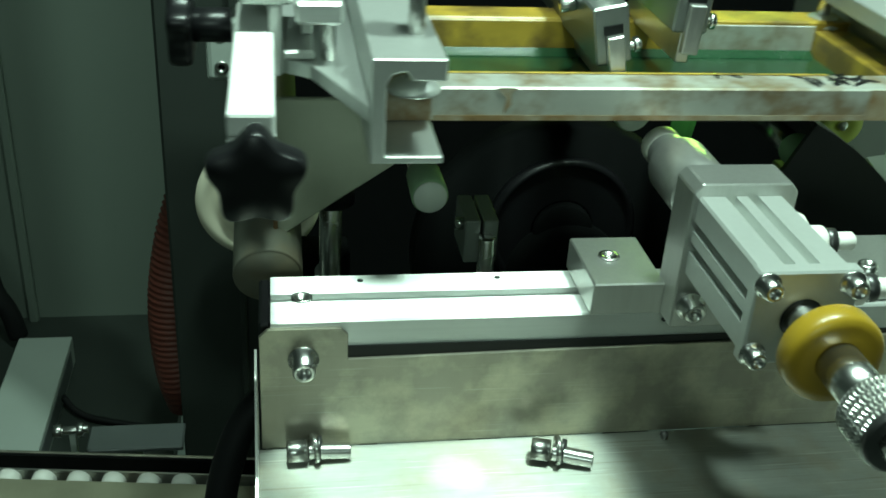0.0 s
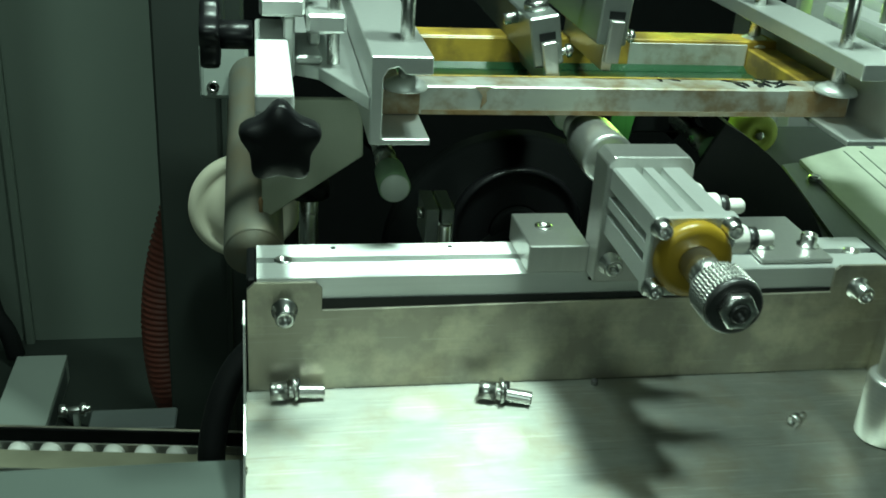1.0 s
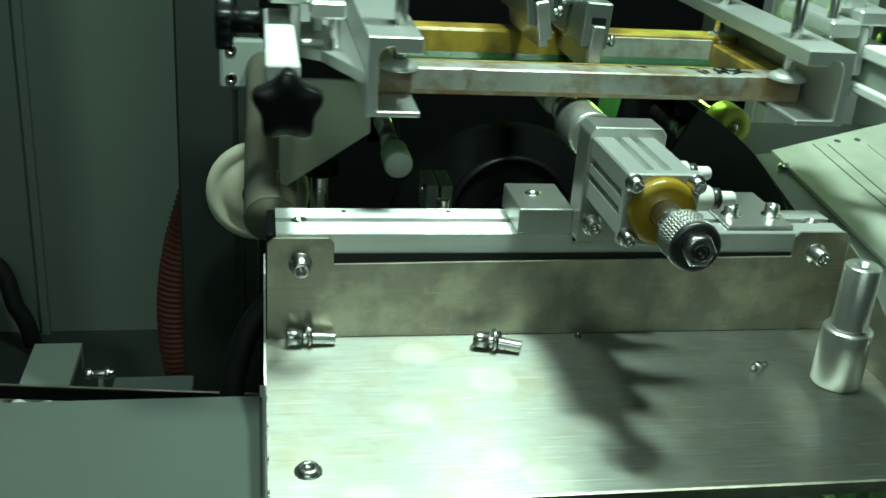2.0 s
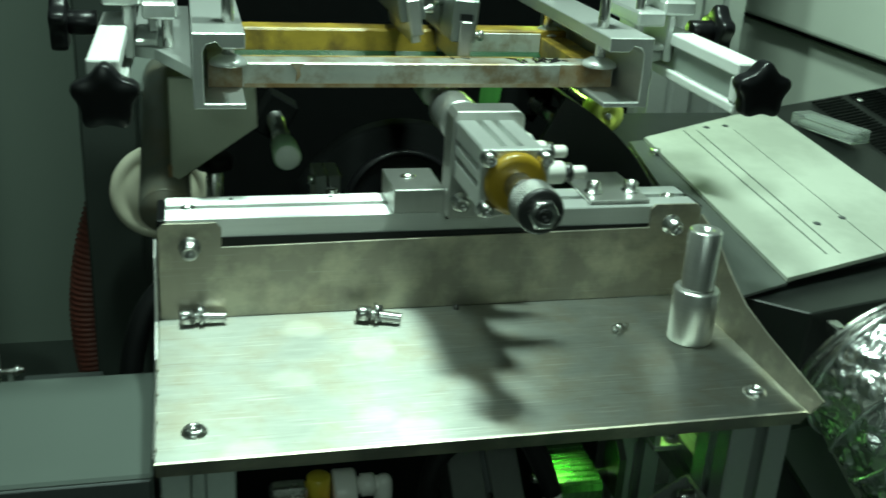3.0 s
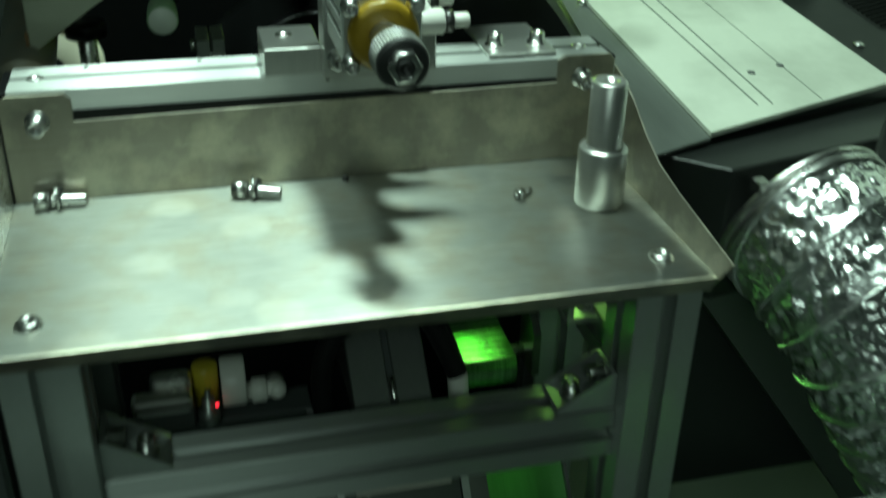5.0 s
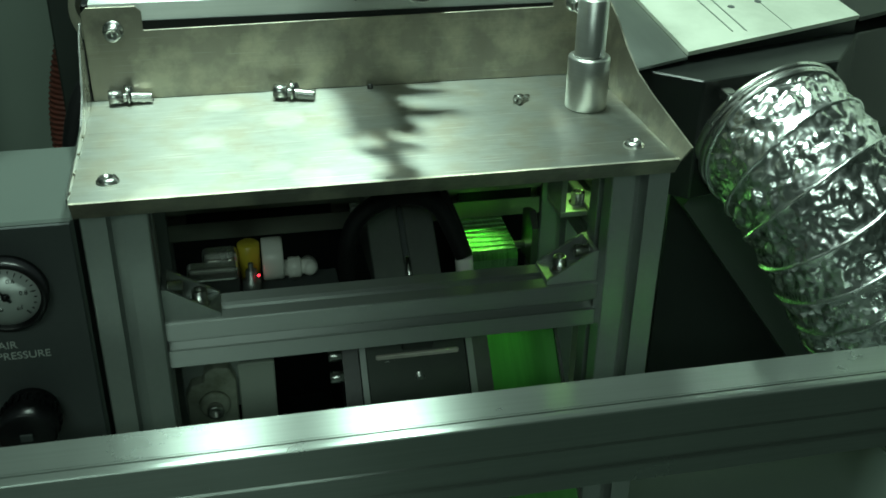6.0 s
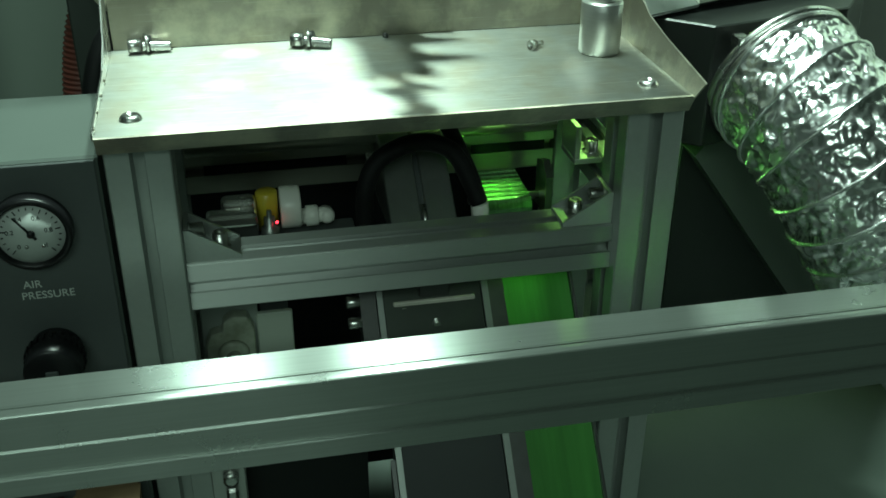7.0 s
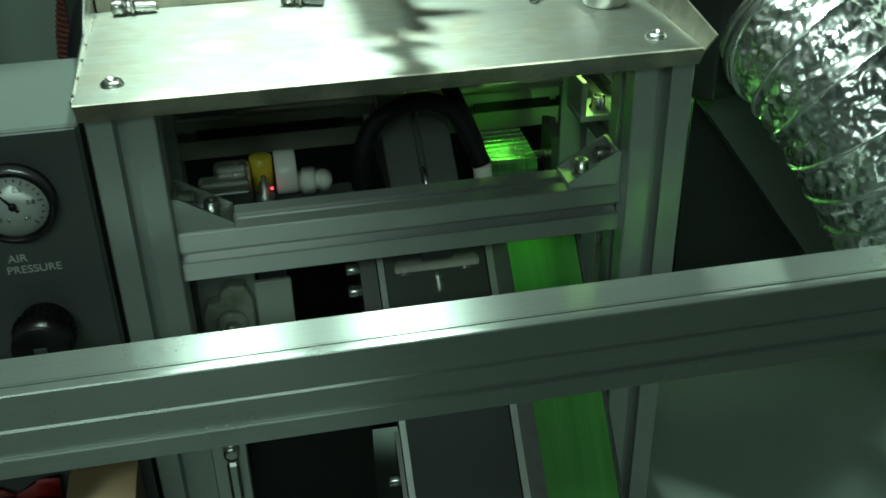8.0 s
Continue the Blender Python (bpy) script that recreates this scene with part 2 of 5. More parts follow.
def prism(points, axis, a0, a1, bev=0.0):
    """A flat outline, pushed along an axis. x: points are (y, z); y: (x, z); z: (x, y)."""
    bm = bmesh.new()

    def at(p, a):
        return {"x": (a, p[0], p[1]), "y": (p[0], a, p[1]), "z": (p[0], p[1], a)}[axis]
    lo = [bm.verts.new(at(p, a0)) for p in points]
    hi = [bm.verts.new(at(p, a1)) for p in points]
    n = len(points)
    bm.faces.new(lo[::-1])
    bm.faces.new(hi)
    for i in range(n):
        bm.faces.new((lo[i], lo[(i + 1) % n], hi[(i + 1) % n], hi[i]))
    bmesh.ops.recalc_face_normals(bm, faces=bm.faces)
    if bev:
        bmesh.ops.bevel(bm, geom=[e for e in bm.edges if e.calc_face_angle(0) > 0.5], offset=bev, segments=1, affect="EDGES")
    return bm


def tube(points, r, seg=12, ribs=0.0, rib_step=0.0):
    """A round hose along a smooth line of points."""
    pts = [Vector(p) for p in points]
    fine = []
    for i in range(len(pts) - 1):
        a, b = pts[max(i - 1, 0)], pts[i]
        c, d = pts[i + 1], pts[min(i + 2, len(pts) - 1)]
        n = max(4, int((c - b).length / (rib_step / 4 if rib_step else 0.006)))
        for k in range(n):
            u = k / n
            fine.append(0.5 * ((2 * b) + (c - a) * u + (2 * a - 5 * b + 4 * c - d) * u * u + (3 * b - a - 3 * c + d) * u ** 3))
    fine.append(pts[-1])
    bm = bmesh.new()
    rings, side, run = [], None, 0.0
    for i, p in enumerate(fine):
        t = (fine[min(i + 1, len(fine) - 1)] - fine[max(i - 1, 0)]).normalized()
        if side is None:
            side = t.orthogonal().normalized()
        side = (side - t * side.dot(t)).normalized()
        up = t.cross(side)
        rr = r * (1 + ribs * math.cos(2 * math.pi * run / rib_step)) if rib_step else r
        if i + 1 < len(fine):
            run += (fine[i + 1] - p).length
        rings.append([bm.verts.new(p + rr * (math.cos(a) * side + math.sin(a) * up)) for a in (2 * math.pi * k / seg for k in range(seg))])
    for a, b in zip(rings, rings[1:]):
        for i in range(seg):
            bm.faces.new((a[i], a[(i + 1) % seg], b[(i + 1) % seg], b[i]))
    bm.faces.new(rings[0][::-1])
    bm.faces.new(rings[-1])
    return smooth(bm, 60)


def merge(*bms):
    out = bmesh.new()
    for b in bms:
        me = bpy.data.meshes.new("tmp")
        b.to_mesh(me)
        out.from_mesh(me)
        bpy.data.meshes.remove(me)
        b.free()
    return out


def moved(bm, m):
    bm.transform(m)
    return bm


BASE = {}


def thing(name, base, label, category, group="", kind=""):
    """An empty at the base of a thing; its parts are given in world places."""
    ob = new(name)
    ob.empty_display_size = 0.02
    ob.location = base
    BASE[ob.name] = Vector(base)
    return tagged(ob, label, category, group, kind)


def part(name, bm, mat, parent=None, label=""):
    base = BASE[parent.name] if parent else Vector((0, 0, 0))
    bm.transform(Matrix.Translation(-base))
    me = bpy.data.meshes.new(name)
    bm.to_mesh(me)
    bm.free()
    me.materials.append(mat)
    ob = new(name, me)
    ob.parent = parent
    BASE[ob.name] = base
    if label:
        ob["label"] = label
    return ob


def solo(name, bm, mat, base, label, category, group="", kind=""):
    """A thing of one mesh, with its origin at its base."""
    bm.transform(Matrix.Translation(-Vector(base)))
    me = bpy.data.meshes.new(name)
    bm.to_mesh(me)
    bm.free()
    me.materials.append(mat)
    ob = new(name, me)
    ob.location = base
    BASE[ob.name] = Vector(base)
    return tagged(ob, label, category, group, kind)


def slot_profile(w, h, slots="tblr", mouth=0.008, depth=0.009):
    """The outline of a slotted aluminium profile, w by h, its middle at 0, 0; a slot in the middle of each named side."""
    m, n, lip, wide = mouth / 2, 0.0022, 0.0022, mouth * 0.85
    c = 0.0008
    pts = []

    def side(ax, ay, bx, by, has):
        d = Vector((bx - ax, by - ay))
        length = d.length
        d.normalize()
        q = Vector((-d.y, d.x))
        mid = length / 2
        seq = [(c, 0)]
        if has:
            seq += [(mid - m, 0), (mid - m, lip), (mid - wide, lip), (mid - wide, lip + 0.002), (mid - m * 0.7, depth), (mid + m * 0.7, depth),
                    (mid + wide, lip + 0.002), (mid + wide, lip), (mid + m, lip), (mid + m, 0)]
        seq += [(length - c, 0)]
        for s, k in seq:
            v = Vector((ax, ay)) + d * s + q * k
            pts.append((v.x, v.y))
    a, b = w / 2, h / 2
    side(-a, -b, a, -b, "b" in slots)
    side(a, -b, a, b, "r" in slots)
    side(a, b, -a, b, "t" in slots)
    side(-a, b, -a, -b, "l" in slots)
    return pts


def profile_bar(axis, centre, w, h, a0, a1, slots="tblr", mouth=0.008, depth=0.009):
    return prism([(p[0] + centre[0], p[1] + centre[1]) for p in slot_profile(w, h, slots, mouth, depth)], axis, a0, a1)


def cap_screw(at, axis, r=0.005, h=0.005, hexed=True):
    """A socket-head screw with a washer; at: where its washer sits; axis: out of the surface."""
    prof = [(r * 1.35, 0), (r * 1.35, 0.0008), (r, 0.0008), (r, h + 0.0004), (r - 0.0006, h + 0.001), (r * 0.55, h + 0.001), (r * 0.5, h - 0.0014), (0.0002, h - 0.0018)]
    return turned(at, axis, prof, 18)

# ---- the room ----


def slab(name, x0, x1, y0, y1, z0, z1, mat):
    ob = part(name, box(x0, x1, y0, y1, z0, z1, 0), mat)
    return tagged(ob, kind="structure")


slab("floor", -3, 3, -3, 3, -0.1, 0.0, FLOOR_M)
slab("wall_north", -3, 3, 3, 3.1, 0, 3, ROOM)
slab("wall_south", -3, 3, -3.1, -3, 0, 3, ROOM)
slab("wall_west", -3.1, -3, -3, 3, 0, 3, ROOM)
slab("wall_east", 3, 3.1, -3, 3, 0, 3, ROOM)
slab("ceiling", -3, 3, -3, 3, 3.0, 3.1, ROOM)


# ---- machine housing ----
def housing():
    h = thing("machine_housing", (0, 0.8, 0), "pale grey-green painted sheet housing round the machine", "machine housing", kind="structure")
    part("left_panel", box(-1.0, -0.045, 0.985, 1.0, 0.3, 1.5), PANEL_PAINT, h)
    part("left_panel_seam", box(-0.272, -0.262, 0.975, 0.985, 0.3, 1.5, 0.002), PANEL_PAINT, h)
    part("left_ledge", box(-1.0, -0.1, 0.52, 0.985, 0.62, 0.643), PILLAR_PAINT, h)
    # near-black sheet put in for the darkness at the rear
    part("dark_backing", box(-0.0448, 0.70, 1.0, 1.015, 0.3, 1.25), BLACK_MATT, h, "near-black panel standing in for the dark rear depth")
    part("right_post", profile_bar("z", (0.475, 0.70), 0.045, 0.045, 0.5, 1.5), ALU, h, "grey slotted aluminium post")
    part("right_post", profile_bar("z", (0.535, 0.725), 0.045, 0.045, 0.5, 1.5), ALU, h, "grey slotted aluminium post")
    part("right_panel", box(0.715, 0.73, 0.25, 1.0, 0.5, 1.062, 0.001), PALE_PAINT, h, "pale green sheet side panel")
    part("right_ledge", box(0.695, 0.73, 0.25, 1.0, 1.072, 1.30, 0.006, 3), PALE_PAINT, h, "rounded pale green upper side panel")
    # the step's shadow line, drawn as a black strip
    part("right_shadow_strip", box(0.722, 0.73, 0.25, 1.0, 1.0621, 1.0719, 0), BLACK_PAINT, h, "black strip for the shadow line between the side panels")
    # added black sheet: keeps the space under the tray dark, hides the bed
    part("shade_backing", box(0.0, 0.34, 0.40, 0.404, 0.55, 0.90, 0.0005), BLACK_MATT, h, "black backing sheet added for the dark behind the works")
    part("machine_bed", box(-1.0, 1.2, 0.13, 1.0, 0.53, 0.55, 0.001), FLOOR_M, h, "dark green steel machine bed")
    return h


housing()


def pillar():
    p = thing("machine_pillar", (-0.05, 0.65, 0.55), "dark grey steel pillar of the machine", "pillar")
    part("body", box(-0.0785, -0.012, 0.645, 0.70, 0.55, 1.5, 0.002), PILLAR_PAINT, p)
    part("rib", box(-0.030, -0.025, 0.640, 0.6448, 0.55, 1.5, 0.001), PILLAR_PAINT, p)
    return p


pillar()


# ---- tray and its rail ----
TZ = 0.988


def tray():
    t = thing("work_tray", (0.16, 0.25, TZ - 0.002), "bent stainless steel tray with brown heat stains", "tray")
    part("floor_plate", box(-0.0095, 0.331, 0.173, 0.3235, TZ - 0.002, TZ, 0.0003), STEEL, t)
    back = [(-0.0085, TZ), (0.333, TZ), (0.333, 1.049), (0.330, 1.0525), (0.301, 1.0525), (0.298, 1.0495), (0.298, 1.037), (0.0278, 1.0335), (0.0278, 1.0455), (0.0245, 1.049), (-0.005, 1.049), (-0.0085, 1.0455)]
    part("back_wall", prism(back, "y", 0.3235, 0.3252, 0.0003), STEEL_W, t, "stained upright back wall with two raised tabs")
    part("front_lip", prism([(0.1735, TZ), (0.172, TZ - 0.0005), (0.1795, TZ - 0.0125), (0.1807, TZ - 0.0122)], "x", -0.0095, 0.333), STEEL_W, t)
    left = [(0.173, TZ - 0.002), (0.3235, TZ - 0.002), (0.3235, 1.040), (0.31, 1.034), (0.285, 1.006), (0.26, 0.996), (0.173, 0.9905)]
    part("side_flange", prism(left, "x", -0.0103, -0.0093), CHROME, t)
    bm = bmesh.new()
    low = [(0.331, y, TZ - 0.001) for y in (0.1705, 0.20, 0.23, 0.255, 0.275, 0.295, 0.31, 0.3235)]
    high = [(0.3355, 0.167, 0.9965), (0.3352, 0.20, 1.0015), (0.3350, 0.23, 1.006), (0.3347, 0.255, 1.0115), (0.3344, 0.275, 1.021), (0.3340, 0.295, 1.034), (0.3338, 0.31, 1.041), (0.3335, 0.3235, 1.045)]
    for off in (0.0, 0.0012):
        a = [bm.verts.new((p[0] + off, p[1], p[2])) for p in low]
        b = [bm.verts.new((p[0] + off, p[1], p[2])) for p in high]
        for i in range(len(a) - 1):
            bm.faces.new((a[i], a[i + 1], b[i + 1], b[i]))
        if off:
            for i in range(len(a) - 1):
                bm.faces.new((b[i], b[i + 1], pb[i + 1], pb[i]))
            bm.faces.new((a[0], b[0], pb[0], pa[0]))
        pa, pb = a, b
    bmesh.ops.recalc_face_normals(bm, faces=bm.faces)
    part("side_flange", smooth(bm, 40), STEEL_W, t, "flared side flange with a curved edge")
    for x, y in ((0.009, 0.197), (0.312, 0.195)):
        part("button_screw", merge(turned((x, y, TZ), (0, 0, 1), [(0.0065, 0), (0.0062, 0.0012), (0.0048, 0.0028), (0.0024, 0.0034), (0.0022, 0.0022), (0.0002, 0.002)], 24)), CHROME, t)
    for x, y in ((0.171, 0.3215), (0.0285, 0.3225)):
        part("small_screw", turned((x, y - 0.003, TZ), (0, 0, 1), [(0.002, 0), (0.002, 0.0022), (0.0012, 0.003)] if x > 0.1 else [(0.0011, 0), (0.0008, 0.0010)], 12), DARK_STEEL, t)
    for y in (0.18, 0.205, 0.232, 0.258):
        part("rivet", turned((-0.0093, y, TZ + 0.0025), (1, 0, 0), [(0.0012, 0), (0.001, 0.0008)], 10), STEEL_W, t)
    part("tab_screw", cap_screw((0.0095, 0.3235, 1.0340), (0, -1, 0), 0.0048, 0.009), CHROME, t)
    part("tab_screw", cap_screw((0.3130, 0.3235, 1.0390), (0, -1, 0), 0.0048, 0.009), CHROME, t)
    return t


tray()


def rail():
    r = thing("slide_rail", (0.165, 0.344, 1.02), "pale anodised aluminium slotted rail behind the tray", "rail")
    part("profile", profile_bar("x", (0.344, 1.0313), 0.037, 0.040, -0.0036, 0.331, "tb", 0.006, 0.006), ALU_X, r)
    part("front_groove", box(0.0275, 0.2985, 0.3248, 0.3253, 1.0315, 1.0392, 0), BLACK_PAINT, r, "dark groove along the rail's front")
    part("end_cap", box(-0.0085, -0.0037, 0.326, 0.362, 1.0125, 1.0505, 0.001), BLACK_PLASTIC, r, "black plastic end cap")
    part("end_cap", box(0.3311, 0.335, 0.326, 0.362, 1.0125, 1.0505, 0.001), BLACK_PLASTIC, r, "black plastic end cap")
    for x in (0.0095, 0.318):
        part("slot_nut", turned((x, 0.344, 1.0495), (0, 0, 1), [(0.0045, 0), (0.0045, 0.0022), (0.0025, 0.0024), (0.0022, 0.0008), (0.0002, 0.0008)], 20), CHROME, r)
    for x, y in ((0.035, 0.357), (0.096, 0.357)):
        part("screw_hole", turned((x, y, 1.0514), (0, 0, 1), [(0.0014, 0), (0.0013, 0.0003)], 12), BLACK_PAINT, r)
    part("screw_hole", turned((0.1635, 0.3252, 1.0475), (0, -1, 0), [(0.0013, 0), (0.0012, 0.0004)], 12), BLACK_PAINT, r)
    return r


rail()


def stop_block():
    b = thing("stop_block", (0.15, 0.344, 1.0515), "machined aluminium stop block clamped on the rail", "block")
    part("body", box(0.1295, 0.1605, 0.3235, 0.365, 1.0517, 1.0665, 0.0006), MACHINED, b)
    part("socket_screw", turned((0.1425, 0.347, 1.0667), (0, 0, 1), [(0.0048, 0), (0.0046, 0.0006), (0.0026, 0.0007), (0.0024, -0.0016), (0.0002, -0.0016)], 22), CHROME, b)
    return b


stop_block()


def clamp_plate():
    p = thing("clamp_plate", (0.28, 0.345, 1.0518), "small steel plate with two socket screws on the rail", "plate")
    part("plate", box(0.2575, 0.2985, 0.3285, 0.385, 1.0518, 1.0545, 0.0006), MACHINED, p)
    for x in (0.2655, 0.2915):
        part("socket_screw", cap_screw((x, 0.345, 1.0545), (0, 0, 1), 0.0045, 0.0060), CHROME, p)
    return p


clamp_plate()

CX, CZ = 0.1800, 1.0948


def cylinder():
    c = thing("air_cylinder", (CX, 0.30, 1.0515), "square aluminium air cylinder with grooved sides", "air cylinder")
    w = 0.0185
    pts = []
    a = w - 0.001
    g0, g1, gd = 0.0024, 0.0068, 0.0042
    for k in range(4):
        q = Matrix.Rotation(k * math.pi / 2, 2)
        for u, v in ((-a + 0.001, -a), (-g1, -a), (-g1, -a + gd), (-g0, -a + gd), (-g0, -a), (g0, -a), (g0, -a + gd), (g1, -a + gd), (g1, -a), (a - 0.001, -a)):
            z = q @ Vector((u, v))
            pts.append((CX + z.x, CZ + z.y))
    part("barrel", prism(pts, "y", 0.257, 0.312), ALU, c, "grooved square barrel")
    part("front_plate", box(CX - 0.0192, CX + 0.0192, 0.2505, 0.257, CZ - 0.0188, CZ + 0.0188, 0.0008), ALU, c)
    ox = [(CX - 0.0198, 1.0518), (CX + 0.0235, 1.0518), (CX + 0.0235, CZ + 0.019), (CX + 0.0205, CZ + 0.0228), (CX - 0.0165, CZ + 0.0228), (CX - 0.0198, CZ + 0.019)]
    part("rear_mount", prism(ox, "y", 0.312, 0.331, 0.0006), MACHINED, c)
    part("foot", box(0.2055, 0.2235, 0.3185, 0.3305, 1.0518, 1.072, 0.0008), MACHINED, c)
    for sx in (-1, 1):
        for sz in (-1, 1):
            part("socket_screw", cap_screw((CX + sx * 0.0156, 0.2505, CZ + sz * 0.0140), (0, -1, 0), 0.0036, 0.0052), CHROME, c)
    part("mount_screw", cap_screw((0.1675, 0.3115, 1.0625), (0, -1, 0), 0.0046, 0.006), CHROME, c)
    part("port_ring", turned((CX, 0.2503, CZ), (0, -1, 0), [(0.008, 0), (0.0078, 0.0004)], 28), BLACK_PAINT, c)
    for y, z in ((0.2735, 1.0925), (0.3065, 1.0945)):
        f = part("air_fitting", turned((CX + 0.0185, y, z), (1, 0, 0), [(0.0062, 0), (0.0066, 0.001), (0.0066, 0.016), (0.0058, 0.017)], 24), WHITE_PLASTIC, c, "white plastic air fitting")
        part("knurled_ring", turned((CX + 0.0355, y, z), (1, 0, 0), [(0.0032, 0), (0.0055, 0.0003), (0.0055, 0.0045), (0.003, 0.0048)], 14), DARK_STEEL, f, "dark knurled ring")
        part("flow_knob", turned((CX + 0.0403, y, z), (1, 0, 0), [(0.0028, 0), (0.0038, 0.001), (0.0038, 0.0075), (0.003, 0.0085)], 10), WHITE_PLASTIC, f)
        part("elbow", turned((CX + 0.0245, y, z), (-0.1, 0.6, 0.6), [(0.0062, 0), (0.0064, 0.006), (0.0056, 0.0095), (0.0035, 0.0115), (0.0008, 0.012)], 20), WHITE_PLASTIC, f)
    rodp = part("piston_rod", merge(rod((CX, 0.212, CZ), (CX, 0.385, CZ), 0.0058)), CHROME, c, "bright steel piston rod")
    part("bumper", turned((CX, 0.2545, CZ), (0, -1, 0), [(0.0165, 0), (0.0172, 0.001), (0.0172, 0.0075), (0.0158, 0.0095), (0.0125, 0.0098)], 36), AMBER, rodp, "translucent amber bumper ring")
    part("sleeve", turned((CX, 0.2462, CZ), (0, -1, 0), [(0.0078, 0), (0.0078, 0.0255)], 28), CHROME, rodp)
    kn = bmesh.new()
    seg, rows = 96, 17
    rings = []
    for j in range(rows):
        y = 0.2215 - 0.0150 * j / (rows - 1)
        off = math.pi / seg if j % 4 > 1 else 0.0
        rings.append([kn.verts.new((CX + (0.0119 + (0.0008 if i % 2 == 0 and j % 2 else 0.0)) * math.cos(2 * math.pi * i / seg + off), y, CZ + (0.0119 + (0.0008 if i % 2 == 0 and j % 2 else 0.0)) * math.sin(2 * math.pi * i / seg + off))) for i in range(seg)])
    for r0, r1 in zip(rings, rings[1:]):
        for i in range(seg):
            kn.faces.new((r0[i], r0[(i + 1) % seg], r1[(i + 1) % seg], r1[i]))
    kn.faces.new(rings[0])
    kn.faces.new(rings[-1][::-1])
    bmesh.ops.recalc_face_normals(kn, faces=kn.faces)
    part("knurled_collar", kn, KNURL, rodp, "diamond-knurled nickel collar")
    part("dark_face", turned((CX, 0.2065, CZ), (0, -1, 0), [(0.0122, 0), (0.0118, 0.0016), (0.0105, 0.0022)], 36), DARK_STEEL, rodp)
    part("hex_nut", turned((CX, 0.2045, CZ), (0, -1, 0), [(0.0080, 0), (0.0080, 0.0042), (0.0072, 0.005), (0.0044, 0.005), (0.0042, 0.002), (0.0002, 0.002)], 6), CHROME, rodp)
    part("rod_end", turned((CX, 0.2027, CZ), (0, -1, 0), [(0.0042, 0), (0.0042, 0.0036), (0.002, 0.0036), (0.002, 0.001), (0.0002, 0.001)], 20), DARK_STEEL, rodp)
    part("pusher_sleeve", turned((CX, 0.366, CZ + 0.001), (0, 1, 0), [(0.0115, 0), (0.0136, 0.0005), (0.0142, 0.002), (0.0142, 0.032), (0.0134, 0.033), (0.0134, 0.0345), (0.0098, 0.035), (0.0098, 0.047), (0.007, 0.049)], 36), MACHINED, rodp, "turned aluminium pusher sleeve")
    part("pusher_tip", turned((CX, 0.415, CZ + 0.001), (0, 1, 0), [(0.009, 0), (0.0095, 0.001), (0.0095, 0.008), (0.008, 0.009)], 28), WHITE_PLASTIC, rodp, "white plastic pusher tip")
    return c, rodp


air_cylinder, piston = cylinder()


# ---- loose things on the tray ----
def loose_bolt(at, turn):
    b = thing("loose_bolt", (0, 0, 0), "loose stainless socket bolt with a spring washer on the tray", "bolt", "loose bolts on the tray")
    part("head", turned((-0.0125, 0, 0.0052), (1, 0, 0), [(0.0002, 0.0030), (0.0024, 0.0026), (0.0025, 0), (0.0044, 0), (0.0050, 0.0006), (0.0050, 0.0085), (0.0030, 0.0086)], 24), CHROME, b)
    part("washer", turned((-0.002, 0, 0.0062), (1, 0.22, 0), [(0.0062, 0), (0.0066, 0.0003), (0.0066, 0.0015), (0.0062, 0.0018)], 28), CHROME, b)
    part("spring_washer", turned((0.0006, 0.0003, 0.0060), (1, -0.15, 0.05), [(0.0054, 0), (0.0054, 0.0016)], 24), DARK_STEEL, b)
    prof, x = [(0.0026, 0)], 0.0
    while x < 0.0175:
        prof += [(0.0039, x + 0.0003), (0.0033, x + 0.0008)]
        x += 0.001
    part("thread", turned((-0.0035, 0, 0.0048), (1, 0, -0.07), prof + [(0.0024, x)], 18), CHROME, b)
    b.matrix_basis = pose(*at, 0, 0, turn)
    return b


loose_bolt((0.0145, 0.3150, TZ), 2)
loose_bolt((0.1185, 0.3055, TZ), -17)


def loose_screw():
    s = thing("loose_screw", (0, 0, 0), "small loose socket screw lying on the tray", "screw")
    part("head", turned((0, 0, 0.0024), (-0.7, -0.7, 0), [(0.0024, -0.003), (0.0025, 0), (0.0022, 0.0004), (0.0013, 0.0004), (0.0012, -0.0008), (0.0001, -0.0008)], 18), CHROME, s)
    part("thread", turned((0.0015, 0.0015, 0.0023), (0.7, 0.7, -0.05), [(0.0013, 0), (0.0013, 0.006), (0.0009, 0.0065)], 14), CHROME, s)
    s.matrix_basis = pose(0.2605, 0.2725, TZ, 0, 0, -12) @ Matrix.Diagonal((1.35, 1.35, 1.35, 1))


loose_screw()
spacer = thing("turned_spacer", (0.3040, 0.2620, TZ), "turned aluminium stepped spacer standing on the tray", "spacer")
part("foot", turned((0.3040, 0.2620, TZ), (0, 0, 1), [(0.0128, 0), (0.0135, 0.0008), (0.0135, 0.033), (0.0128, 0.0342), (0.0102, 0.0345)], 48), TURNED, spacer, "thick turned foot")
part("stem", turned((0.3040, 0.2620, TZ + 0.0346), (0, 0, 1), [(0.0100, 0), (0.0097, 0.0014), (0.0097, 0.0359), (0.0088, 0.0369), (0.0038, 0.0369), (0.0022, 0.0314), (0.0002, 0.0304)], 48), TURNED, spacer, "narrower stem with a centre hole")


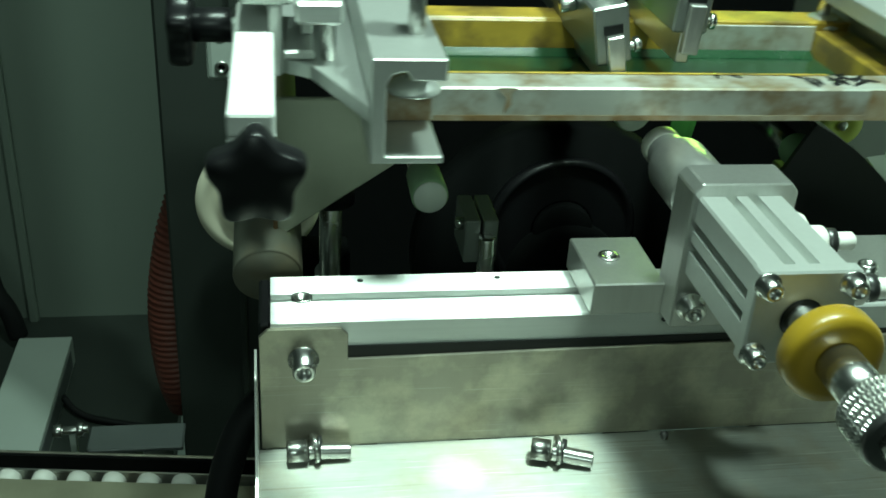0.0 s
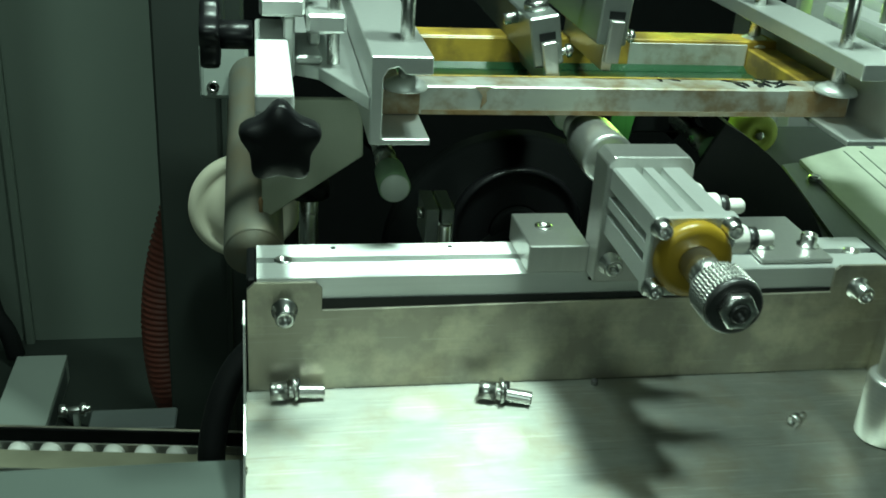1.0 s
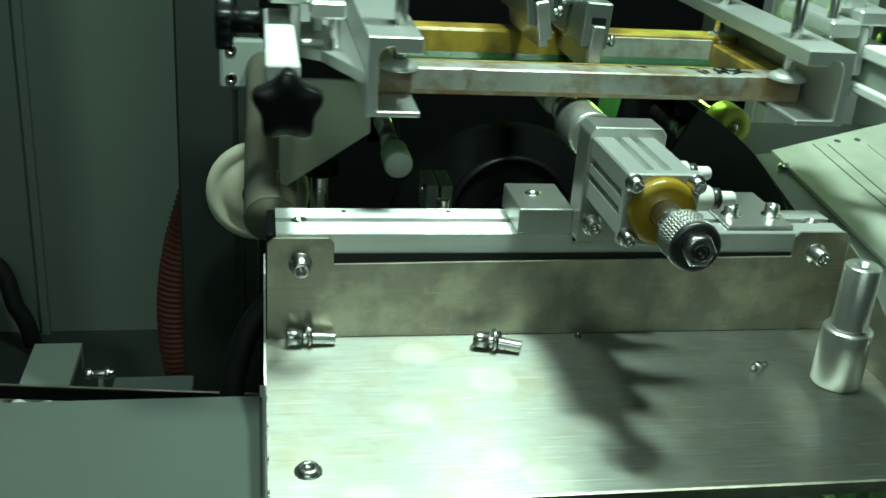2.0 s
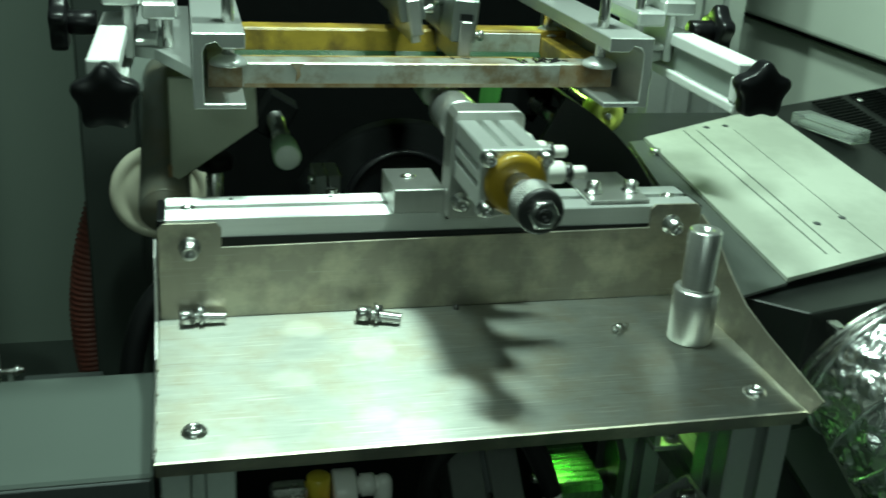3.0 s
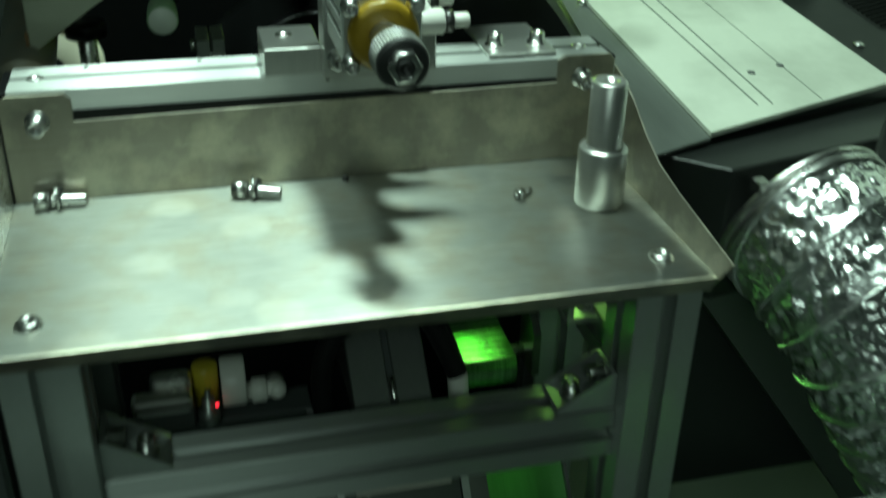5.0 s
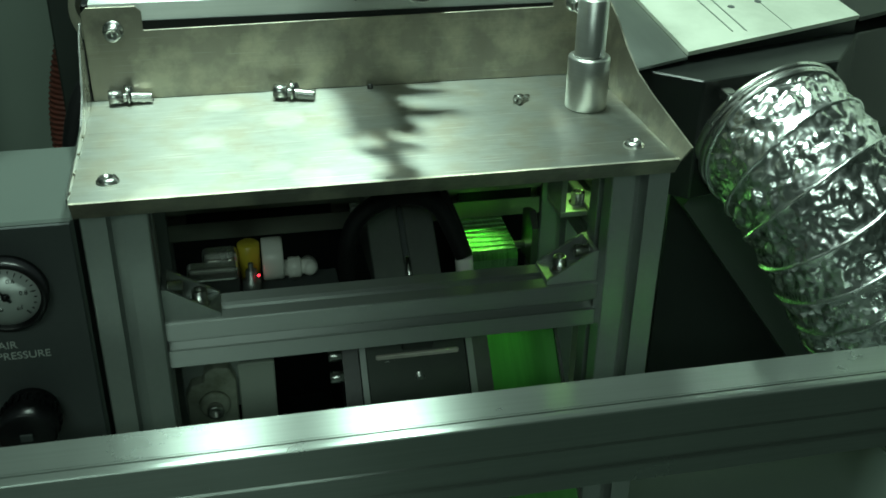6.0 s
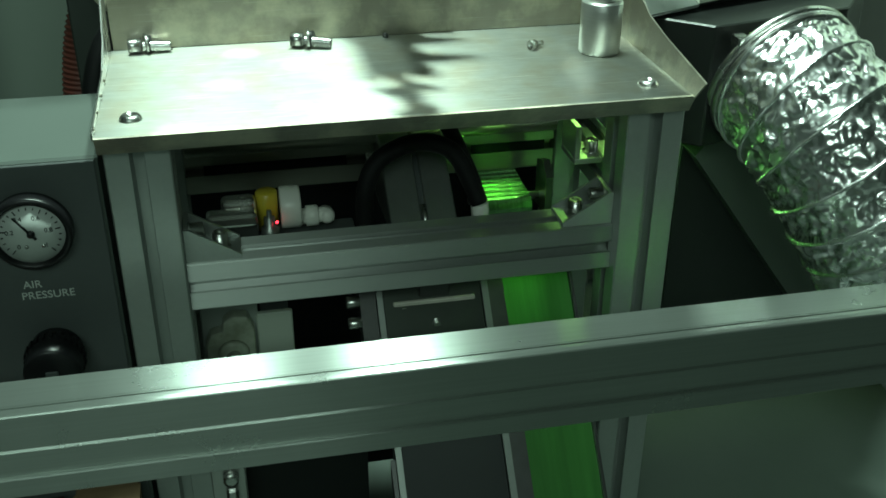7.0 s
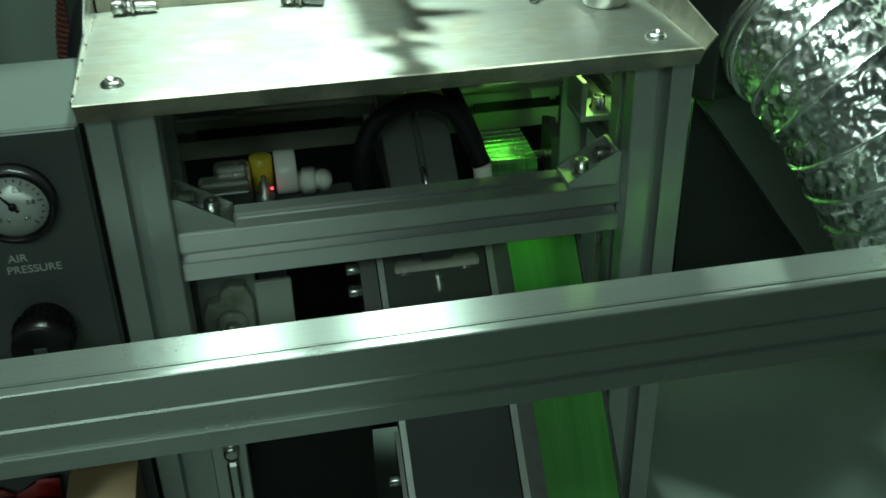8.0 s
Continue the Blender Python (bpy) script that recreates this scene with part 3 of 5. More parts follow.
# ---- support frame under the tray ----
def support_frame():
    f = thing("support_frame", (0.16, 0.21, 0.55), "grey slotted aluminium frame that carries the tray", "frame")
    for x in (0.0100, 0.3170):
        part("post", profile_bar("z", (x, 0.207), 0.0365, 0.0365, 0.55, TZ - 0.0025, "tblr", 0.0085, 0.01), FRAME_ALU, f)
        part("post", profile_bar("z", (x, 0.345), 0.034, 0.034, 0.55, 1.011, "tblr", 0.0085, 0.01), FRAME_ALU, f)
    part("cross_beam", profile_bar("x", (0.213, 0.8765), 0.031, 0.032, 0.0284, 0.2986, "tblr", 0.008, 0.009), FRAME_ALU_X, f)
    part("rear_beam", profile_bar("x", (0.344, 0.8950), 0.03, 0.036, 0.027, 0.299, "tblr", 0.008, 0.009), REAR_BAR, f, "olive-grey rear beam")
    part("slot_strip", box(0.040, 0.142, 0.3293, 0.3325, 0.8913, 0.8987, 0), BLACK_RUBBER, f, "black strip in the slot")
    part("slot_strip", box(0.236, 0.292, 0.3293, 0.3325, 0.8913, 0.8987, 0), BLACK_RUBBER, f, "black strip in the slot")
    part("side_beam", profile_bar("y", (0.322, 0.8985), 0.02, 0.03, 0.225, 0.329, "tblr", 0.007, 0.007), FRAME_ALU, f)
    for x, s in ((0.0285, 1), (0.2985, -1)):
        tri = [(x, 0.8928), (x + s * 0.033, 0.8928), (x + s * 0.033, 0.8956), (x + s * 0.003, 0.9145), (x, 0.9145)]
        k = part("corner_bracket", merge(prism(tri, "y", 0.2000, 0.2018), prism(tri, "y", 0.2240, 0.2258), box(x, x + s * 0.033, 0.2019, 0.2239, 0.8928, 0.8955, 0.0003), box(x, x + s * 0.003, 0.2019, 0.2239, 0.8956, 0.9145, 0.0003)), FRAME_ALU, f, "die-cast aluminium corner bracket")
        part("socket_screw", cap_screw((x + s * 0.021, 0.213, 0.8956), (0, 0, 1), 0.0046, 0.009), CHROME, k)
        part("socket_screw", cap_screw((x + s * 0.003, 0.213, 0.9085), (s, 0, 0), 0.0042, 0.008), CHROME, k)
    return f


support_frame()


# ---- guard beam in front ----
def guard_beam():
    g = thing("guard_beam", (0.1, 0.105, 0.823), "long aluminium guard beam across the machine's front", "beam")
    pts = [(0.0885, 0.8758), (0.0905, 0.8765), (0.0935, 0.8765), (0.0936, 0.8715), (0.0946, 0.8715), (0.0947, 0.8765), (0.0960, 0.8765), (0.0961, 0.8715), (0.0969, 0.8715), (0.0970, 0.8760), (0.1195, 0.8760), (0.1205, 0.8750),
           (0.1205, 0.823), (0.0890, 0.823), (0.0880, 0.824), (0.0880, 0.8350), (0.0884, 0.8360), (0.0898, 0.8364), (0.0896, 0.8520), (0.0876, 0.8526), (0.0871, 0.8534), (0.0876, 0.8543), (0.0880, 0.8547), (0.0880, 0.8750)]
    part("beam", prism(pts, "x", -0.9, 1.1), GUARD_ALU, g)
    return g


guard_beam()


def star(centre, axis, r, thick, lobes=5):
    bm = bmesh.new()
    pts = []
    for i in range(lobes * 10):
        a = 2 * math.pi * i / (lobes * 10)
        rr = r * (0.870 + 0.120 * math.cos(lobes * (a - math.pi / 2)) + 0.012 * math.cos(2 * lobes * (a - math.pi / 2)))
        pts.append((rr * math.cos(a), rr * math.sin(a)))
    rings = []
    for k, h in ((0.88, 0), (0.97, 0.08), (1, 0.25), (1, 0.7), (0.975, 0.93), (0.92, 1.0), (0.4, 1.0)):
        rings.append([bm.verts.new((p[0] * k, p[1] * k, h * thick)) for p in pts])
    n = len(pts)
    for a, b in zip(rings, rings[1:]):
        for i in range(n):
            bm.faces.new((a[i], a[(i + 1) % n], b[(i + 1) % n], b[i]))
    bm.faces.new(rings[0][::-1])
    bm.faces.new(rings[-1])
    bm.transform(Matrix.Translation(centre) @ Vector(axis).to_track_quat("Z", "Y").to_matrix().to_4x4())
    return smooth(bm, 50)


# ---- control box ----
def text_mesh(words, size):
    cu = bpy.data.curves.new("text", "FONT")
    cu.body, cu.size, cu.extrude = words, size, 0.00012
    ob = bpy.data.objects.new("text", cu)
    scene.collection.objects.link(ob)
    bpy.context.view_layer.update()
    me = bpy.data.meshes.new_from_object(ob.evaluated_get(bpy.context.evaluated_depsgraph_get()))
    bpy.data.objects.remove(ob)
    bm = bmesh.new()
    bm.from_mesh(me)
    return bm


def control_box():
    b = thing("control_box", (-0.15, 0.24, 0.62), "grey control box with a dark front panel", "control box")
    part("case", box(-0.42, -0.0112, 0.1875, 0.2905, 0.62, 0.972, 0.0015), BOX_PAINT, b)
    part("front_panel", box(-0.42, -0.0125, 0.185, 0.187, 0.62, 0.9705, 0.0006), DARK_GREY, b, "dark grey front panel")
    g = part("gauge", turned((-0.051, 0.1848, 0.9325), (0, -1, 0), [(0.0222, 0), (0.0222, 0.008), (0.0212, 0.0095), (0.0188, 0.0095), (0.0184, 0.0058), (0.0002, 0.0058)], 48), BLACK_PLASTIC, b, "round pressure gauge with a black rim")
    part("dial", turned((-0.051, 0.1786, 0.9325), (0, -1, 0), [(0.0182, 0), (0.0182, 0.0006)], 48), DIAL, g, "white dial")
    for k in range(21):
        a = radians(225 - 270 * k / 20)
        r0, r1 = (0.0135 if k % 4 == 0 else 0.0148), 0.0162
        bm = box(r0, r1, -0.0004, 0.0004, -0.00022, 0.00022, 0)
        bm.transform(Matrix.Translation((-0.051, 0.1778, 0.9325)) @ Matrix.Rotation(-a, 4, "Y"))
        part("tick", bm, BLACK_PLASTIC, g)
    for words, value in (("0", 0.0), ("0.2", 0.2), ("0.4", 0.4), ("0.6", 0.6), ("0.8", 0.8), ("1", 1.0)):
        a = radians(225 - 270 * value)
        bm = text_mesh(words, 0.0038)
        bm.transform(Matrix.Translation((-0.051 + 0.0105 * math.cos(a) - 0.00105 * len(words), 0.1778, 0.9325 + 0.0105 * math.sin(a) - 0.0013)) @ Matrix.Rotation(radians(90), 4, "X"))
        part("dial_number", bm, BLACK_PLASTIC, g)
    for x in (-0.0045, 0.0045):
        part("dial_screw", turned((-0.051 + x + 0.001, 0.1780, 0.9245), (0, -1, 0), [(0.0012, 0), (0.001, 0.0005)], 12), CHROME, g)
    bm = prism([(-0.0008, -0.004), (0.0008, -0.004), (0.0004, 0.0135), (-0.0004, 0.0135)], "y", -0.0004, 0.0002)
    bm.transform(Matrix.Translation((-0.051, 0.1768, 0.9325)) @ Matrix.Rotation(radians(-36), 4, "Y"))
    part("needle", bm, BLACK_PLASTIC, g, "black needle")
    part("needle_hub", turned((-0.051, 0.1775, 0.9325), (0, -1, 0), [(0.0022, 0), (0.002, 0.0016)], 20), BLACK_PLASTIC, g)
    k = part("regulator_knob", turned((-0.051, 0.1848, 0.8515), (0, -1, 0), [(0.0150, 0), (0.0150, 0.003), (0.0122, 0.004), (0.0122, 0.0075), (0.0160, 0.008), (0.0166, 0.009), (0.0160, 0.0255), (0.0145, 0.0268), (0.0002, 0.0270)], 40), BLACK_PLASTIC, b, "black round regulator knob")
    for q in range(24):
        rib = box(0.0157, 0.0176, -0.0009, 0.0009, -0.0012, 0.0012, 0.0003)
        rib.transform(Matrix.Translation((-0.051, 0.1740, 0.8515)) @ Matrix.Rotation(2 * math.pi * q / 24, 4, "Y") @ Matrix.Diagonal((1, 3.2, 1, 1)))
        part("grip_rib", rib, BLACK_PLASTIC, k)
    part("knob_cap", box(-0.0545, -0.0475, 0.1565, 0.158, 0.849, 0.854, 0.0004), DARK_GREY, k)
    for words, x, z in (("AIR", -0.0625, 0.8945), ("PRESSURE", -0.0645, 0.8872)):
        bm = text_mesh(words, 0.0068)
        bm.transform(Matrix.Translation((x, 0.1848, z)) @ Matrix.Rotation(radians(90), 4, "X"))
        part("lettering", bm, INK_WHITE, b, "white printed lettering")
    return b


control_box()


# ---- screen carriage that slides along x ----


def screen_carriage():
    """Built with its lower outer corner at x = 0; it is 0.284 m wide."""
    W = 0.284
    c = thing("screen_carriage", (0, 0.36, 1.11), "printing screen carriage of aluminium clamps and a stained screen frame", "screen carriage")
    part("frame_bar", box(0.009, W - 0.009, 0.392, 0.412, 1.112, 1.1275, 0.0008), RUSTY_ALU, c, "ink-stained aluminium front bar of the screen")
    part("frame_bar", box(0.022, W - 0.010, 0.485, 0.505, 1.112, 1.1320, 0.0008), YELLOW_PAINT, c, "worn yellow back bar of the screen")
    part("ink_fillet", prism([(0.4833, 1.1135), (0.4833, 1.1165), (0.4775, 1.1136)], "x", 0.0225, W - 0.031), MESH_GREEN, c, "glossy ink fillet along the mesh")
    part("tape", box(W - 0.047, W - 0.0105, 0.3916, 0.3919, 1.1122, 1.1272, 0), TAPE, c, "brown tape and stain on the frame")
    part("tape", box(0.0092, 0.030, 0.3916, 0.3919, 1.1122, 1.1272, 0), TAPE, c, "brown tape and stain on the frame")
    # a ragged brown stain, made of the tape's material
    part("tape", prism([(0.059, 1.1274), (0.0685, 1.1274), (0.0655, 1.1245), (0.066, 1.1195), (0.0625, 1.1150), (0.0635, 1.1225)], "y", 0.3917, 0.3919), TAPE, c, "brown tape and stain on the frame")
    part("residue", box(0.031, W - 0.048, 0.3917, 0.3919, 1.1121, 1.1146, 0), TAPE, c, "brown residue along the lower edge")
    part("frame_face", box(0.0225, 0.175, 0.4835, 0.4848, 1.1136, 1.1310, 0.0004), YELLOW_PAINT, c, "worn yellow paint on the frame")
    part("frame_face", box(0.175, W - 0.0305, 0.4837, 0.4848, 1.1136, 1.1300, 0.0004), RUSTY_ALU, c)
    part("frame_bar", box(0.009, 0.0218, 0.4125, 0.4995, 1.112, 1.1275, 0.0008), RUSTY_ALU, c)
    part("frame_bar", box(W - 0.030, W - 0.010, 0.4125, 0.4847, 1.112, 1.1275, 0.0008), YELLOW_PAINT, c)
    part("yellow_strip", box(0.030, W - 0.060, 0.4100, 0.4118, 1.1277, 1.1281, 0.0001), YELLOW_PAINT, c)
    part("screen_mesh", box(0.0222, W - 0.0302, 0.4122, 0.4833, 1.1128, 1.1134, 0), MESH_GREEN, c, "green coated screen mesh")
    random.seed(4)
    for k in range(16):
        x, y = W - 0.042 - random.random() * (0.035 if k % 4 else 0.08), 0.399 + random.random() * 0.013
        b = turned((0, 0, 0), (0, 0, 1), [(0.004, 0), (0.0035, 0.0005)], 9)
        b.transform(Matrix.Translation((x, y, 1.1275)) @ Matrix.Rotation(random.random() * 3, 4, "Z") @ Matrix.Diagonal((1.0 + random.random(), 0.35, 1, 1)))
        part("ink_blot", b, INK, c, "dried black ink")
    for side, x0, s in (("near", 0.0, 1), ("far", W, -1)):
        prof = [(x0, 1.1085), (x0 + s * 0.030, 1.1085), (x0 + s * 0.030, 1.1118), (x0 + s * 0.0065, 1.1118), (x0 + s * 0.0060, 1.1125), (x0 + s * 0.0060, 1.1425), (x0 + s * 0.0085, 1.1465), (x0 + s * 0.0135, 1.1478), (x0 + s * 0.0145, 1.1465), (x0 + s * 0.0165, 1.1440),
                (x0 + s * 0.030, 1.1440), (x0 + s * 0.030, 1.1530), (x0, 1.1530)]
        part("clamp_channel", prism(prof, "y", 0.353, 0.56, 0.0006), ALU, c, "C-shaped aluminium clamp channel")
        for y in (0.388, 0.496):
            k = part("clamp_screw", merge(rod((x0 + s * 0.0215, y, 1.130), (x0 + s * 0.0215, y, 1.185), 0.0037)), CHROME, c, "threaded clamp screw")
            part("screw_foot", turned((x0 + s * 0.0215, y, 1.1276), (0, 0, 1), [(0.0115, 0), (0.0118, 0.001), (0.0105, 0.003), (0.0060, 0.0055), (0.003, 0.006)], 32), ZINC, k, "domed bright screw foot")
            part("screw_knob", turned((x0 + s * 0.0215, y, 1.185), (0, 0, 1), [(0.009, 0), (0.010, 0.001), (0.010, 0.014), (0.008, 0.016)], 24), BLACK_PLASTIC, k, "black screw knob")
        web = [(x0 - s * 0.0005, 0.353), (x0 - s * 0.0005, 0.56), (x0 - s * 0.036, 0.56), (x0 - s * 0.036, 0.415), (x0 - s * 0.022, 0.405)]
        part("gusset", prism(web, "z", 1.126, 1.133, 0.0005), ALU, c, "triangular gusset plate")
        part("carrier_wall", box(x0 - s * 0.040, x0 - s * 0.034, 0.408, 0.46, 1.126, 1.158, 0.0012), ALU, c)
        part("carrier_wall", box(x0 - s * 0.034, x0 - s * 0.020, 0.408, 0.46, 1.1335, 1.138, 0.0012), ALU, c)
        part("carrier_wall", box(x0 - s * 0.026, x0 - s * 0.020, 0.430, 0.46, 1.138, 1.158, 0.0012), ALU, c)
        part("carrier_plate", box(x0 - s * 0.052, x0 - s * 0.029, 0.405, 0.47, 1.1585, 1.168, 0.0015), ALU, c)
        part("carrier_plate", box(x0 - s * 0.0285, x0 - s * 0.008, 0.400, 0.47, 1.1515, 1.1615, 0.0015), ALU, c)
        part("guide_screw", rod((x0 - s * 0.014, 0.412, 1.133), (x0 - s * 0.014, 0.412, 1.185), 0.0034), CHROME, c)
        part("guide_collar", turned((x0 - s * 0.031, 0.425, 1.167), (0, 0, 1), [(0.009, 0), (0.010, 0.001), (0.010, 0.014), (0.0085, 0.015)], 26), ALU, c)
        xa, xb = sorted((x0 - s * 0.0545, x0 - s * 0.0375))
        up = 0.0 if s > 0 else 0.0035
        arm = part("arm", merge(box(xa, xb, 0.312, 0.455, 1.1375, 1.1465, 0.0015, 2), box(xa, xb, 0.312, 0.320, 1.1215, 1.1372, 0.001), box(xa, xb, 0.312, 0.455, 1.1145, 1.1213, 0.0015, 2)), WHITE_PAINT, c, "slotted white arm")
        part("arm_slot", box(xa + 0.0045, xb - 0.0045, 0.3205, 0.455, 1.1215, 1.1372, 0), GREY_PAINT, arm)
        part("knob_stem", rod((x0 - s * 0.044, 0.300, 1.131 + up), (x0 - s * 0.044, 0.312, 1.131 + up), 0.006), BLACK_PLASTIC, arm)
        part("star_knob", star((x0 - s * 0.044, 0.3005, 1.131 + up), (0, -1, 0), 0.0180, 0.0125), BLACK_PLASTIC, arm, "black five-lobed star knob")
        part("knob_stem", rod((x0 - s * 0.0555, 0.418, 1.146), (x0 - s * 0.072, 0.418, 1.146), 0.0075), BLACK_PLASTIC, arm)
        part("star_knob", star((x0 - s * 0.072, 0.418, 1.146), (-s, 0, 0), 0.0185, 0.010), BLACK_PLASTIC, arm, "black five-lobed star knob")
    return c


carriage = screen_carriage()


# ---- squeegees over the screen ----
def squeegee(x, label):
    q = thing("squeegee", (x, 0.42, 1.115), label, "squeegee", "squeegees over the screen")
    body = prism([(x - 0.0085, 1.130), (x + 0.0085, 1.130), (x + 0.0085, 1.158), (x - 0.0085, 1.158)], "y", 0.418, 0.64, 0.001)
    part("holder", body, GREY_STEEL, q)
    part("blade", box(x - 0.003, x + 0.003, 0.420, 0.50, 1.115, 1.1298, 0.0006), MACHINED, q)
    part("front_tongue", box(x - 0.0035, x + 0.0045, 0.4135, 0.4178, 1.121, 1.1445, 0.0006), MACHINED, q)
    part("window", box(x - 0.004, x + 0.005, 0.4172, 0.4179, 1.1448, 1.149, 0), BLACK_PAINT, q)
    part("side_screw", merge(rod((x + 0.0085, 0.428, 1.134), (x + 0.0165, 0.428, 1.134), 0.0022), rod((x + 0.0125, 0.428, 1.134), (x + 0.0155, 0.428, 1.134), 0.004, 6)), CHROME, q)
    part("side_screw", rod((x - 0.0165, 0.45, 1.152), (x - 0.0086, 0.45, 1.152), 0.0035, 12), CHROME, q)
    part("stud", merge(rod((x, 0.436, 1.158), (x, 0.436, 1.24), 0.0038), turned((x, 0.436, 1.158), (0, 0, 1), [(0.007, 0), (0.007, 0.005)], 6)), CHROME, q)
    return q


squeegee_a = squeegee(0.1600, "grey aluminium squeegee holder with a steel tongue")
squeegee_b = squeegee(0.1905, "grey aluminium flood bar holder beside the squeegee")


# ---- indexing turret with mandrels ----
TC = (0.190, 0.50, 0.934)
TR = 0.1625


def turret():
    t = thing("index_turret", TC, "black indexing turret with mandrels that carry caps", "turret")
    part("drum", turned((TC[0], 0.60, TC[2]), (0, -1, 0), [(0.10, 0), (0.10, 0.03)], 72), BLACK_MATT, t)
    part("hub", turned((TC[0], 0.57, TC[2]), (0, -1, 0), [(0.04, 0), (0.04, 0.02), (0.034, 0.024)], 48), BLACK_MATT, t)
    for k in range(9):
        a = radians(46 + 40 * k)
        x, z = TC[0] - TR * math.cos(a), TC[2] + TR * math.sin(a)
        m = part("mandrel", turned((x, 0.565, z), (0, -1, 0), [(0.012, 0), (0.012, 0.02), (0.0065, 0.022), (0.0062, 0.07), (0.007, 0.072), (0.007, 0.10)], 24), CHROME, t, "bright steel mandrel")
        part("holder_block", box(x - 0.016, x + 0.016, 0.540, 0.566, z - 0.012, z + 0.012, 0.001), BLACK_MATT, m)
        part("cap", turned((x, 0.468, z), (0, -1, 0), [(0.0088, 0), (0.0092, 0.001), (0.0097, 0.0265), (0.0088, 0.028)], 36), CAP_GREEN, m, "translucent cap with green glow in its side colour")
        part("cap_face", turned((x, 0.4398, z), (0, -1, 0), [(0.0088, 0), (0.0084, 0.0006)], 36), CAP, m, "frosted cap face")
    return t


index_turret = turret()


def curing_side():
    g = thing("turret_guard", (0.29, 0.43, 0.94), "black curved guard sheet beside the turret", "guard")
    pts = []
    for k in range(25):
        a = radians(64 - 100 * k / 24)
        pts.append((TC[0] + 0.181 * math.cos(a), TC[2] + 0.181 * math.sin(a)))
    for k in range(25):
        a = radians(-36 + 100 * k / 24)
        pts.append((TC[0] + 0.09 * math.cos(a), TC[2] + 0.09 * math.sin(a)))
    part("sheet", prism(pts, "y", 0.423, 0.426), BLACK_PAINT, g)
    part("edge_strip", prism([(TC[0] + (0.181 + d) * math.cos(radians(64 - 100 * k / 24)), TC[2] + (0.181 + d) * math.sin(radians(64 - 100 * k / 24))) for d, ks in ((0.0, range(25)), (0.0012, range(24, -1, -1))) for k in ks], "y", 0.423, 0.60), BLACK_PAINT, g)
    c = thing("waiting_cap", (0.342, 0.53, 1.055), "yellow plastic cap on its pin, green lamp light in its colour", "cap")
    part("shell", turned((0.3485, 0.552, 1.0545), (0, -1, 0), [(0.0135, 0), (0.0145, 0.001), (0.0145, 0.022), (0.0135, 0.024), (0.0045, 0.024), (0.004, 0.018), (0.0002, 0.018)], 36), CAP_LIME, c)
    part("pin", rod((0.3485, 0.64, 1.0545), (0.3485, 0.526, 1.0545), 0.0030), CHROME, c)
    u = thing("curing_unit", (0.25, 0.62, 1.05), "black curing unit behind the turret", "curing unit")
    part("case", box(0.245, 0.30, 0.53, 0.64, 1.055, 1.085, 0.002), BLACK_PAINT, u)
    # green patch painted where the curing light glows at the rear
    part("glow_film", prism([(0.236, 1.045), (0.250, 1.045), (0.256, 1.086), (0.238, 1.086)], "y", 0.527, 0.529), GREEN_LIT, u, "film patch with the bright green glow in its colour")
    return g


curing_side()


# ---- fixed pieces behind the rail ----
def guide_arm():
    a = thing("roller_arm", (0, 0.42, 1.03), "grey steel roller arm with a welded pipe", "roller arm")
    part("pipe", merge(turned((-0.0052, 0.405, 1.0268), (0.0, 0.97, 0.22), [(0.0145, 0), (0.0165, 0.0), (0.0168, 0.001), (0.0168, 0.20), (0.015, 0.20)], 40)), PIPE_STEEL, a, "worn steel pipe end")
    part("pipe_face", turned((-0.0052, 0.4048, 1.0268), (0.0, 0.97, 0.22), [(0.0155, 0), (0.0155, 0.0005)], 40), PIPE_STEEL, a)
    part("plate", prism([(-0.0005, 1.0400), (0.0555, 1.079), (0.0545, 1.112), (-0.0005, 1.112)], "y", 0.418, 0.422, 0.0008), ARM_PLATE, a)
    w = part("roller", turned((-0.013, 0.605, 0.972), (0, -1, 0), [(0.030, 0), (0.0405, 0.0), (0.041, 0.002), (0.041, 0.008), (0.034, 0.010), (0.032, 0.008), (0.027, 0.009), (0.0235, 0.014), (0.012, 0.014)], 56), CREAM_PLASTIC, a, "cream nylon roller")
    part("roller_hole", turned((-0.013, 0.5908, 0.972), (0, -1, 0), [(0.0125, 0), (0.0122, 0.0006)], 28), BLACK_PAINT, w)
    part("weld", turned((-0.0012, 0.4178, 1.043), (0, 0, 1), [(0.0006, 0), (0.0013, 0.003), (0.0010, 0.006), (0.0014, 0.009), (0.0006, 0.012)], 10), material("rusty_weld", (0.28, 0.17, 0.09), 0.6, 0.4), a, "brown weld seam")
    p = part("hinge_plate", box(-0.042, -0.008, 0.60, 0.6045, 1.055, 1.095, 0.003, 2), GREY_PAINT, a)
    for z in (1.064, 1.086):
        part("screw", turned((-0.033, 0.5999, z), (0, -1, 0), [(0.0045, 0), (0.0042, 0.001), (0.0022, 0.001), (0.002, 0), (0.0002, 0)], 18), CHROME, p)
    return a


guide_arm()


